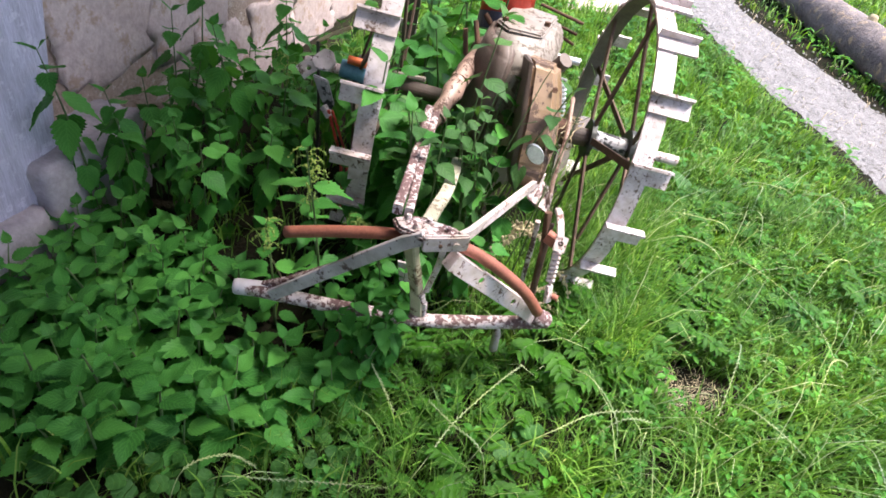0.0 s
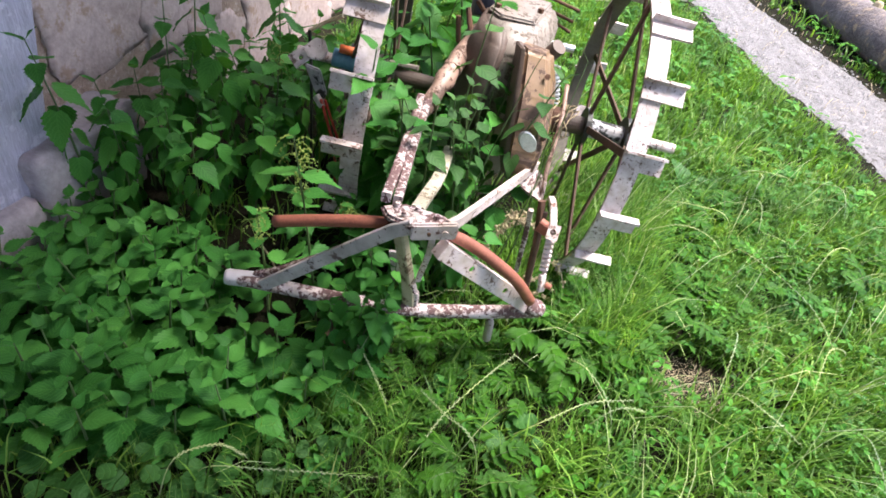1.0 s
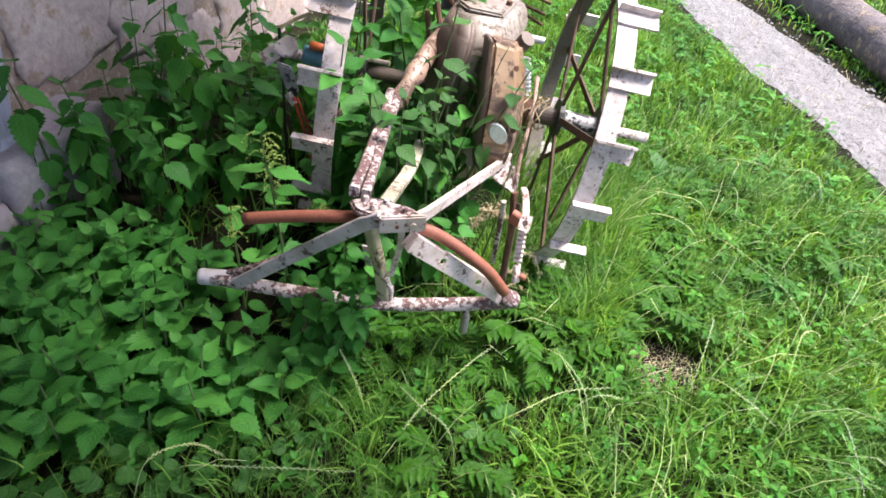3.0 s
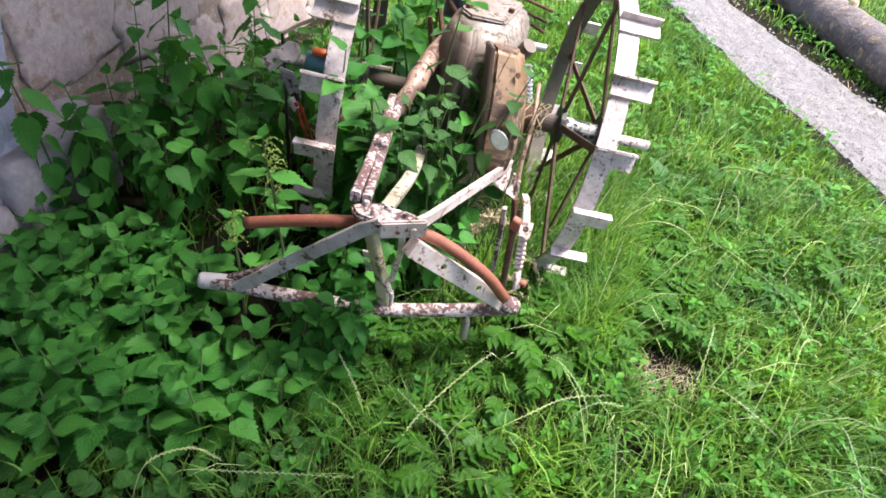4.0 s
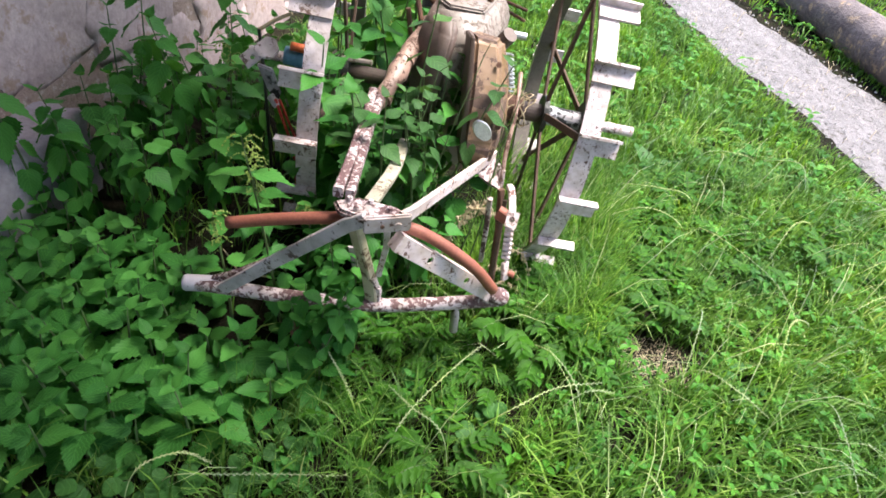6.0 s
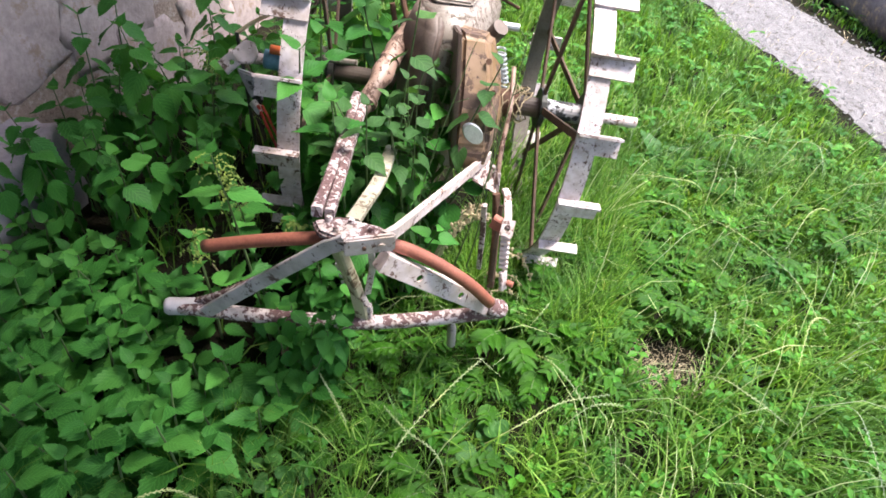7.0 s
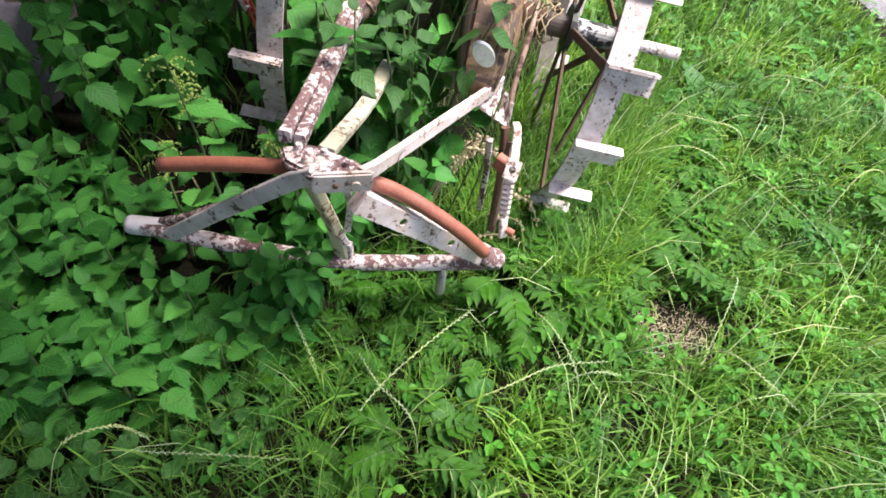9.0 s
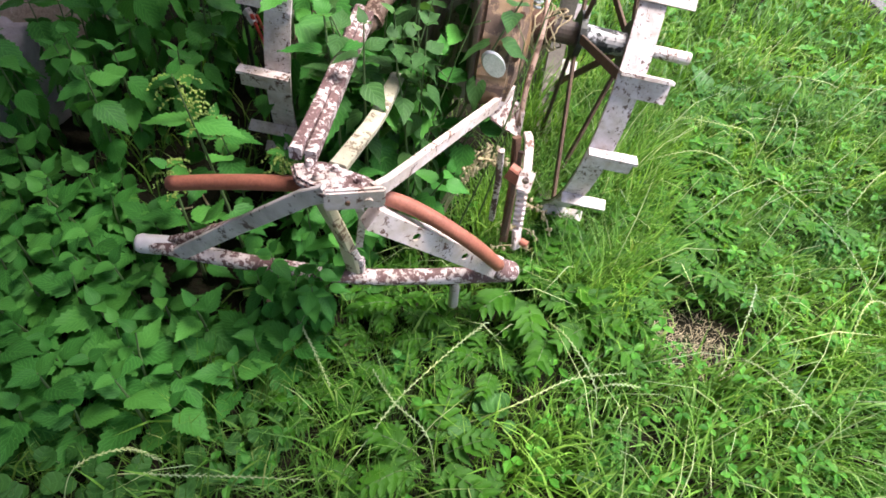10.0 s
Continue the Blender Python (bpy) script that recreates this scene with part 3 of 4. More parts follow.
part("side_bar", rod([(0.008, 0.937, 0.590), (-0.03, 0.940, 0.562), (-0.20, 0.958, 0.385), (-0.352, 0.970, 0.222)], 0.012, 0.031), LILAC, tractor, "flat bar in dull grey-lilac paint")
part("side_stay", rod([(-0.385, 0.992, 0.222), (-0.32, 1.0, 0.262), (-0.20, 1.005, 0.362)], 0.016, 0.022), PATCHY, tractor)
# perforated channel with a closed end
a, b = Vector((0.076, 0.975, 0.520)), Vector((0.305, 1.160, 0.275))
face = Vector((0.1, -0.85, 0.55))
m = frame_of((a + b) / 2, b, face)
L = (b - a).length
bm = bmesh.new()
pierced(bm, (L, 0.034), [(-0.092, 0.001, 0.0085), (0.052, 0.001, 0.0085)], m)
part("channel_web", bm, WHITE, tractor, "white channel bar with two holes")
for y in (0.0185, -0.0185):
    part("channel_flange", rod([m @ Vector((-L / 2, y, -0.009)), m @ Vector((L / 2, y, -0.009))], 0.005, 0.028, up=m.to_3x3() @ Vector((0, 0, 1))), WHITE, tractor)
part("channel_end", rod([m @ Vector((-L / 2 - 0.005, 0, 0.006)), m @ Vector((-L / 2 - 0.003, 0, -0.026))], 0.042, 0.007, up=m.to_3x3() @ Vector((1, 0, 0))), WHITE, tractor)
part("end_clamp", rod([(0.290, 1.150, 0.288), (0.296, 1.153, 0.286), (0.322, 1.170, 0.270), (0.327, 1.173, 0.267)], 0.0235, n=18, taper=[0.85, 1, 1, 0.85]), PATCHY, tractor, "round flaking clamp on the tube's end", smooth=True)
# red arched tube
part("arched_tube", rod(arc([(-0.312, 0.960, 0.455), (-0.20, 0.972, 0.495), (-0.08, 0.985, 0.530), (0.02, 1.002, 0.545), (0.085, 1.022, 0.530), (0.135, 1.042, 0.502), (0.19, 1.058, 0.465), (0.245, 1.082, 0.412), (0.292, 1.130, 0.325)], 6), 0.0140, n=16), REDRUST, tractor, "arched tube in dull red oxide", smooth=True)
# adjusting link at the right-hand end
part("link_bar", rod(arc([(0.262, 1.392, 0.462), (0.272, 1.368, 0.462), (0.282, 1.31, 0.462), (0.290, 1.262, 0.456)], 3), 0.018, 0.014), WHITE, tractor, "pale threaded adjusting link")
part("link_bar", rod([(0.291, 1.258, 0.455), (0.304, 1.252, 0.345), (0.314, 1.236, 0.282)], 0.011, 0.012), PATCHY, tractor)
for k in range(7):
    p = Vector((0.293, 1.246, 0.432)).lerp(Vector((0.304, 1.248, 0.340)), k / 6)
    part("link_tooth", rod([p - Vector((0.012, 0.002, 0)), p + Vector((0.010, 0, 0))], 0.012, 0.0085), WHITE, tractor)
part("link_foot", rod([(0.306, 1.244, 0.325), (0.316, 1.236, 0.275)], 0.020, 0.012), WHITE, tractor)
part("link_pin", rod([(0.322, 1.236, 0.30), (0.338, 1.232, 0.30)], 0.008, n=10), REDRUST, tractor)
m = frame_of((0.291, 1.250, 0.459), (0.320, 1.250, 0.459), (0.1, -0.75, 0.6))
part("link_clamp", pierced(bmesh.new(), (0.030, 0.040), [(0.0, 0.0, 0.0075)], m, 0.012), WHITE, tractor)
part("link_block", rod([(0.252, 1.262, 0.462), (0.280, 1.256, 0.455)], 0.022, 0.034), REDRUST, tractor, "rust-red block beside the link")
part("rear_upright", rod([(0.243, 1.400, 0.440), (0.268, 1.375, 0.30), (0.284, 1.36, 0.15)], 0.020, 0.014), RUST, tractor)
part("rear_upright", rod([(0.262, 1.375, 0.425), (0.282, 1.340, 0.19)], 0.012, 0.010), SPOKE, tractor)
part("rear_upright", rod([(0.222, 1.335, 0.445), (0.232, 1.36, 0.33), (0.240, 1.37, 0.20)], 0.014, 0.012), PATCHY, tractor)

# gearbox and engine
part("housing", prism([[(-0.10, 1.80, 0.33), (-0.094, 1.65, 0.33), (-0.026, 1.578, 0.33), (0.10, 1.63, 0.33), (0.12, 1.95, 0.33), (-0.07, 1.98, 0.33)],
                       [(-0.10, 1.80, 0.67), (-0.092, 1.66, 0.68), (-0.022, 1.588, 0.70), (0.10, 1.64, 0.715), (0.12, 1.95, 0.73), (-0.07, 1.98, 0.72)],
                       [(-0.08, 1.80, 0.765), (-0.070, 1.68, 0.772), (-0.014, 1.64, 0.778), (0.075, 1.69, 0.778), (0.09, 1.93, 0.778), (-0.05, 1.95, 0.775)]], 0.012), CAST, tractor, "dirty cream cast gearbox housing", smooth=True)
part("top_flange", prism([[(-0.075, 1.74, z_), (-0.03, 1.685, z_ + 0.004), (0.068, 1.70, z_ + 0.004), (0.085, 1.93, z_), (-0.055, 1.95, z_)] for z_ in (0.772, 0.785)], 0.006), CAST, tractor)
for p in ((-0.05, 1.745, 0.785), (0.065, 1.80, 0.787)):
    part("bolt", rod([p, (p[0], p[1], p[2] + 0.012)], 0.009, n=6), RUST, tractor)
# Brown cover whose dark colour also stands for shade on the housing's left face.
SIDE = [(0.36, -0.114, -0.108, -0.028, 1.560), (0.52, -0.114, -0.108, -0.016, 1.560), (0.68, -0.112, -0.105, 0.004, 1.570), (0.735, -0.104, -0.094, 0.008, 1.590), (0.768, -0.086, -0.076, -0.004, 1.630)]
part("shaded_side_cover", prism([[(x0, 1.80, z), (x1, y + 0.088, z), (x2 - 0.045, y + 0.026, z), (x2, y, z), (x2 + 0.012, y + 0.040, z), (x1 + 0.03, y + 0.13, z), (x0 + 0.02, 1.80, z)] for z, x0, x1, x2, y in SIDE], 0.007), BROWN, tractor, "smooth brown side cover, darkened as the housing's shaded left face", smooth=True)
part("gear_cover", prism([[(0.098, 1.50, 0.475), (0.128, 1.405, 0.480), (0.192, 1.425, 0.480), (0.200, 1.60, 0.475), (0.10, 1.60, 0.475)],
                          [(0.088, 1.49, 0.53), (0.112, 1.410, 0.54), (0.198, 1.430, 0.54), (0.204, 1.62, 0.53), (0.09, 1.62, 0.53)],
                          [(0.068, 1.56, 0.66), (0.096, 1.490, 0.66), (0.174, 1.508, 0.66), (0.178, 1.64, 0.66), (0.066, 1.64, 0.66)],
                          [(0.048, 1.61, 0.765), (0.072, 1.565, 0.760), (0.138, 1.585, 0.755), (0.142, 1.65, 0.75), (0.052, 1.65, 0.75)]], 0.012), OCHRE, tractor, "ochre and rust-brown gear cover")
part("cover_side", prism([[(0.080, 1.52, 0.485), (0.112, 1.402, 0.485), (0.126, 1.394, 0.485), (0.11, 1.52, 0.485)],
                          [(0.056, 1.57, 0.66), (0.086, 1.486, 0.66), (0.100, 1.478, 0.66), (0.075, 1.57, 0.66)],
                          [(0.036, 1.62, 0.758), (0.060, 1.566, 0.765), (0.074, 1.558, 0.766), (0.055, 1.62, 0.76)]], 0.003), BROWN, tractor, "dark brown edge of the cover")
m = frame_of((0.158, 1.392, 0.600), (0.185, 1.40, 0.57), (0.05, -0.92, 0.38))
bm = bmesh.new()
bmesh.ops.create_cone(bm, cap_ends=True, segments=26, radius1=0.033, radius2=0.030, depth=0.008, matrix=m @ Matrix.Diagonal((1.0, 0.62, 1, 1)))
part("oval_badge", bm, STEEL, tractor, "pale oval metal plate")
for p in ((0.178, 1.508, 0.655), (0.19, 1.462, 0.585), (0.150, 1.545, 0.715)):
    part("bolt", rod([p, (p[0] + 0.001, p[1] - 0.008, p[2] + 0.004)], 0.008, n=6), RUST, tractor)
part("axle_collar", rod([RIGHT_WHEEL - AXIS * 0.19, RIGHT_WHEEL - AXIS * 0.25], 0.042, n=18), RUST, tractor)
part("grey_canister", rod([(0.125, 1.72, 0.70), (0.15, 1.70, 0.745)], 0.022, n=16), BROWN, tractor)
bm = bmesh.new()
coil = []
for k in range(80):
    a_ = k / 80 * 2 * math.pi * 8
    c = Vector((0.155, 1.72, 0.68)).lerp(Vector((0.182, 1.73, 0.575)), k / 79)
    coil.append(c + Vector((math.cos(a_), math.sin(a_), 0)) * 0.016)
part("spring", sweep(bm, coil, 0.0032, n=6), STEEL, tractor, "steel coil spring")
part("side_pin", rod([(0.12, 1.83, 0.70), (0.19, 1.84, 0.70)], 0.011, n=10), STEEL, tractor)
part("engine_cylinder", rod([(-0.075, 1.93, 0.69), (-0.081, 1.948, 0.738)], 0.086, n=32), NAVY, tractor, "dark blue engine band", smooth=False)
part("engine_tank", rod([(-0.081, 1.948, 0.738), (-0.10, 2.01, 0.90), (-0.11, 2.03, 0.95), (-0.112, 2.035, 0.97)], 0.084, n=32, taper=[1, 1, 0.85, 0.4]), RED, tractor, "red enamelled tank", smooth=True)
for p, q in (((-0.16, 1.75, 0.73), (-0.125, 1.74, 0.58)), ((-0.135, 1.75, 0.76), (-0.085, 1.70, 0.655)), ((-0.12, 1.80, 0.77), (-0.06, 1.78, 0.72))):
    part("control_rod", rod([p, q], 0.008, n=8), RUST, tractor)
for p, q in (((-0.03, 2.25, 0.65), (0.08, 2.3, 0.60)), ((-0.01, 2.3, 0.70), (0.16, 2.3, 0.675)), ((-0.01, 2.3, 0.66), (0.15, 2.3, 0.632)), ((0.0, 2.3, 0.64), (0.15, 2.3, 0.593))):
    part("tine", rod([p, q], 0.006, n=8), RUST, tractor)
part("wheel_guard_bar", rod([(-0.40, 1.70, 0.545), (-0.24, 1.70, 0.56)], 0.009, n=8), CAST, tractor)

# ---- implement by the wall ----
tool = thing("old_implement", (-0.55, 1.65, 0.0), "rusty implement with grey brackets, blue and orange parts and red rods", "implement")
m = frame_of((-0.600, 1.630, 0.512), (-0.570, 1.615, 0.495), (0.25, -0.8, 0.5))
part("bracket", eased(pierced(bmesh.new(), (0.050, 0.056), [(0.004, 0.004, 0.008)], m), 0.001, 1), LILAC, tool, "grey-white plate with a bolt hole")
m = frame_of((-0.535, 1.615, 0.560), (-0.50, 1.60, 0.540), (0.3, -0.8, 0.5))
part("bracket", eased(loft(bmesh.new(), [[m @ Vector((x, y, d)) for x, y in ((-0.03, -0.03), (0.005, -0.038), (0.034, -0.012), (0.028, 0.022), (-0.006, 0.036), (-0.03, 0.02))] for d in (0.0, 0.012)]), 0.003), LILAC, tool)
part("upright", rod([(-0.572, 1.635, 0.605), (-0.560, 1.635, 0.45), (-0.545, 1.64, 0.0)], 0.009, 0.009), BLACK, tool, "dark greasy upright")
part("lower_arm", eased(loft(bmesh.new(), [[(-0.580, 1.62 + d, 0.50), (-0.520, 1.60 + d, 0.505), (-0.487, 1.585 + d, 0.44), (-0.500, 1.585 + d, 0.405), (-0.535, 1.60 + d, 0.44)] for d in (0.0, 0.016)]), 0.004), HUB, tool)
part("arm_tip", rod([(-0.520, 1.590, 0.425), (-0.492, 1.580, 0.402)], 0.020, 0.024), LILAC, tool)
part("canister", rod(arc([(-0.485, 1.62, 0.553), (-0.44, 1.63, 0.549), (-0.40, 1.635, 0.545)], 3), 0.027, n=20), BLUE, tool, "faded blue canister", smooth=True)
part("cap", rod([(-0.460, 1.61, 0.590), (-0.405, 1.62, 0.587)], 0.013, n=14), ORANGE, tool, smooth=True)
part("red_rod", rod([(-0.497, 1.575, 0.425), (-0.447, 1.59, 0.26), (-0.43, 1.60, 0.0)], 0.0052, n=8), REDROD, tool)
part("red_rod", rod([(-0.486, 1.580, 0.425), (-0.430, 1.60, 0.26), (-0.41, 1.61, 0.0)], 0.0045, n=8), REDROD, tool)
part("pale_stick", rod(arc([(-0.575, 1.64, 0.60), (-0.53, 1.65, 0.635), (-0.475, 1.65, 0.67)], 3), 0.006, n=6), STRAW, tool)
part("back_plate", rod([(-0.455, 1.70, 0.42), (-0.43, 1.69, 0.34)], 0.05, 0.012), MORTAR, tool)


# ---- plants ----
def leaf_mesh(name, material, width, teeth, fold, droop, rows=9, tip=0.9, round_=False):
    """A leaf one unit long along +y from its stalk, serrated, folded along its midrib and bent down."""
    bm = bmesh.new()
    uvl = bm.loops.layers.uv.new("UVMap")
    grid = []
    for i in range(rows + 1):
        v = i / rows
        if round_:
            half = width * math.sqrt(max(0.0, 1 - (2 * v - 1) ** 2)) + 0.01
        else:
            half = width * (v + 0.012) ** 0.5 * max(0.0, 1 - v) ** 1.45 / 0.335 + 0.003
        half *= 1 + (teeth if i % 2 else -teeth)
        row = []
        for s in (-1.0, -0.55, 0.0, 0.55, 1.0):
            z = fold * abs(s) * half - droop * v * v + 0.02 * math.sin(9 * v + 2 * s) * (0.4 + abs(s))
            y = v - 0.05 * abs(s) * (1 - v) ** 3 + (0.03 if abs(s) == 1.0 and i % 2 else 0.0) - (0.0 if not round_ else 0.22 * (1 - v) * (1 - abs(s)) * -1)
            row.append((bm.verts.new((s * half, y, z)), (0.5 + s * 0.5, v)))
        grid.append(row)
    for a, b in zip(grid, grid[1:]):
        for j in range(4):
            quad = (a[j], a[j + 1], b[j + 1], b[j])
            f = bm.faces.new([q[0] for q in quad])
            for loop, q in zip(f.loops, quad):
                loop[uvl].uv = q[1]
    me = bpy.data.meshes.new(name)
    bm.to_mesh(me)
    bm.free()
    me.materials.append(material)
    me.shade_smooth()
    return me


NETTLE_LEAVES = [leaf_mesh("nettle_leaf", NETTLE, w, 0.10, f, d, rows=17) for w, f, d in ((0.32, 0.16, 0.08), (0.345, 0.10, 0.13), (0.30, 0.22, 0.05))]
OVAL_LEAVES = [leaf_mesh("oval_leaf", SHADED_CLIMBER, w, 0.02, f, d, rows=8) for w, f, d in ((0.30, 0.20, 0.12), (0.34, 0.12, 0.2))]


def nettle(height, leaf, pairs, seed, flower=False, spread=0.12, oval=False, hang=0):
    """A stinging nettle: a square stem with crosswise pairs of toothed leaves."""
    r = random.Random(seed)
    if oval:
        plant = thing("climbing_weed", (0, 0, 0), "thin climbing weed with dusty oval leaves, their green darkened as shade", "weed", "climbing weeds")
    else:
        plant = thing("nettle_plant", (0, 0, 0), "green stinging nettle with toothed pointed leaves", "nettle", "nettles")
    lean = (r.uniform(-spread, spread), r.uniform(-spread, spread))
    spine = [Vector((lean[0] * height * f * f, lean[1] * height * f * f, height * f)) for f in (0, 0.25, 0.5, 0.75, 1.0)]
    part("stem", rod(spine, 0.0032, n=6, taper=[1.2, 1.1, 0.95, 0.7, 0.4]), STEM, plant, local=True)
    turn = r.uniform(0, 360)
    for k in range(pairs):
        f = 1 - 0.86 * (k / max(1, pairs - 1)) ** 1.1 if pairs > 1 else 1
        z = f * height
        base = Vector((lean[0] * height * f * f, lean[1] * height * f * f, z))
        size = leaf * (0.5, 0.95, 1.1, 1.08, 1.0, 0.9, 0.85, 0.8, 0.75)[min(k, 8)] * r.uniform(0.85, 1.15)
        pitch = (36, 12, 0, -8, -16, -22, -26, -28, -30)[min(k, 8)] - hang * min(k, 3) / 3
        for half in (0, 180):
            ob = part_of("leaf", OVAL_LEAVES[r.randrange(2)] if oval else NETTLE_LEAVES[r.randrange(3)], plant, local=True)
            az_ = turn + half + r.uniform(-14, 14)
            m_ = pose(*base, 0, 0, az_) @ pose(0, 0.012 if k else 0.002, 0, pitch + r.uniform(-12, 12), r.uniform(-14, 14), 0)
            ob.matrix_basis = m_ @ Matrix.Diagonal((size, size, size, 1))
        turn += 90 + r.uniform(-10, 10)
    if flower:
        bm = bmesh.new()
        for _ in range(16):
            a_, f = r.uniform(0, 6.28), r.uniform(0.80, 1.0)
            p = Vector((lean[0] * height * f * f, lean[1] * height * f * f, f * height))
            o = Vector((math.cos(a_), math.sin(a_), 0))
            for k in range(13):
                q = p + o * (0.004 + 0.0030 * k) + Vector((r.uniform(-1, 1), r.uniform(-1, 1), 0)) * 0.003 + Vector((0, 0, 0.0030 * k - 0.00030 * k * k))
                bmesh.ops.create_icosphere(bm, subdivisions=1, radius=r.uniform(0.0013, 0.0027), matrix=Matrix.Translation(q))
        part("seed_tassel", bm, TASSEL, plant, "yellow-green seed tassels", local=True)
    return plant


def blocked(x, y):
    """Places that the wall or post takes up."""
    return x < WALL_X + 0.16


rnd = random.Random(11)


def sow(makers, spots):
    """Stand plants at spots: the first of each maker is the model, the rest are its copies."""
    models = {}
    for x, y, which, scale in spots:
        m_ = pose(x, y, ground_height(x, y) - 0.005, rnd.uniform(-6, 6), rnd.uniform(-6, 6), rnd.uniform(0, 360)) @ Matrix.Diagonal((scale, scale, scale, 1))
        if which not in models:
            models[which] = makers[which]()
            models[which].matrix_basis = m_
        else:
            made = copy_thing(models[which], Matrix.Identity(4))
            made.matrix_basis = m_


def scatter(n, xr, yr, test, apart, kinds, lo=0.85, hi=1.15):
    out = []
    for _ in range(n * 30):
        if len(out) >= n:
            break
        x, y = rnd.uniform(*xr), rnd.uniform(*yr)
        if test(x, y) and all((x - a) ** 2 + (y - b) ** 2 > apart ** 2 for a, b, *_ in out):
            out.append((x, y, rnd.choice(kinds), rnd.uniform(lo, hi)))
    return out


# low bed of nettles in front of the machine
LOW = {i: (lambda i=i: nettle(0.15 + 0.035 * (i % 3), 0.090, 4, 40 + i)) for i in range(5)}
in_bed = lambda x, y: x < 0.02 + 0.35 * (y - 0.75) - 0.20 + 0.05 * math.sin(9 * y) and y > 0.585 + (0.62 if x > -0.37 else 0.3) * (x + 0.37) + 0.03 * math.sin(14 * x) and x > WALL_X + 0.2 and not (x > -0.52 and y > 0.93)
sow(LOW, [(-0.035, 0.675, 0, 0.60), (-0.02, 0.80, 3, 0.5), (0.16, 1.0, 1, 0.5)] + scatter(125, (-1.1, 0.05), (0.25, 1.15), in_bed, 0.060, list(LOW)))
# taller ones between the machine and the wall
TALL = {i: (lambda i=i: nettle(0.42 + 0.08 * (i % 3), 0.088, 8, 70 + i, False, 0.16, False, 58)) for i in range(4)}
by_wall = lambda x, y: x > WALL_X + 0.17 and not (x > -0.66 + 0.12 * (y - 1.2) and y < 1.85)
sow(TALL, [(-0.98, 1.30, 2, 0.85), (-0.97, 1.42, 1, 0.9), (-0.90, 1.36, 3, 0.85), (-1.0, 1.54, 0, 0.95), (-0.99, 1.20, 0, 0.7), (-0.10, 0.955, 2, 0.60), (-0.06, 0.965, 0, 0.68), (-0.15, 0.96, 3, 0.62), (-0.02, 0.985, 1, 0.55), (-0.12, 1.0, 1, 0.66)] + scatter(44, (-1.05, -0.45), (1.18, 2.3), by_wall, 0.10, list(TALL), 0.55, 1.08))
# under and over the machine
MID = {i: (lambda i=i: nettle(0.40 + 0.05 * (i % 3), 0.070, 8, 90 + i, False, 0.18, False, 40)) for i in range(4)}
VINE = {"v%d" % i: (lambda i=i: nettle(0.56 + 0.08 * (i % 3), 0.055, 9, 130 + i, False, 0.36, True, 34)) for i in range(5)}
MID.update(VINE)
amid = lambda x, y: True
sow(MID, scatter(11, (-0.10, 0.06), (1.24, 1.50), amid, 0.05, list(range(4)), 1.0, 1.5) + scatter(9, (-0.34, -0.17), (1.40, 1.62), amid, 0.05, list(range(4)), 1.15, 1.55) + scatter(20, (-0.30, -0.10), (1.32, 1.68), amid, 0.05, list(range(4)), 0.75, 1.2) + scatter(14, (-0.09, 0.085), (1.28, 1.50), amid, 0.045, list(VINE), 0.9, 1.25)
    + scatter(14, (-0.40, -0.12), (1.75, 2.6), amid, 0.08, list(range(4)), 1.3, 1.9) + scatter(10, (-0.20, -0.02), (1.07, 1.20), amid, 0.05, list(range(4)), 0.6, 0.8) + [(-0.10, 0.985, 1, 0.62), (-0.045, 0.99, 2, 0.58), (-0.15, 0.99, 0, 0.55), (-0.075, 1.0, 3, 0.66)])

# seeding nettles that stand out
FLOWER = {"f0": lambda: nettle(0.47, 0.085, 7, 201, True), "f1": lambda: nettle(0.30, 0.07, 5, 202, True), "f2": lambda: nettle(0.64, 0.078, 6, 204, True, 0.05, False, 30)}
sow(FLOWER, [(-0.238, 1.06, "f2", 1.03), (-0.39, 1.06, "f1", 1.15), (-0.70, 1.62, "f0", 1.15), (-0.33, 1.20, "f0", 0.88), (-0.22, 1.20, "f1", 1.25)])

# silverweed and round-leaved herbs in the grass
LEAFLET = leaf_mesh("leaflet", SILVER, 0.23, 0.14, 0.25, 0.1, rows=5)
ROUND = leaf_mesh("round_leaf", IVY, 0.52, 0.03, 0.15, 0.1, rows=8, round_=True)


def silverweed(seed):
    r = random.Random(seed)
    plant = thing("silverweed_plant", (0, 0, 0), "bright green silverweed with fern-like leaves", "silverweed", "silverweed")
    for k in range(5):
        az_, length = k * 72 + r.uniform(-20, 20), r.uniform(0.10, 0.15)
        spine = [Vector((0, length * f, 0.02 + 0.20 * f - 0.11 * f * f)) for f in np.linspace(0, 1, 7)]
        mid_ = part("leaf", rod(spine, 0.0012, n=4), STEM, plant, local=True)
        mid_.matrix_basis = pose(0, 0, 0, 0, 0, az_)
        for j in range(6):
            f = 0.3 + 0.7 * j / 5
            for s in (-1, 1):
                ob = part_of("leaflet", LEAFLET, mid_, local=True)
                size = 0.040 * (0.7 + 0.5 * math.sin(math.pi * f))
                ob.matrix_basis = pose(0, length * f, 0.02 + 0.20 * f - 0.11 * f * f, r.uniform(-10, 15), 0, -s * (62 - 20 * f)) @ Matrix.Diagonal((size, size, size, 1))
    return plant


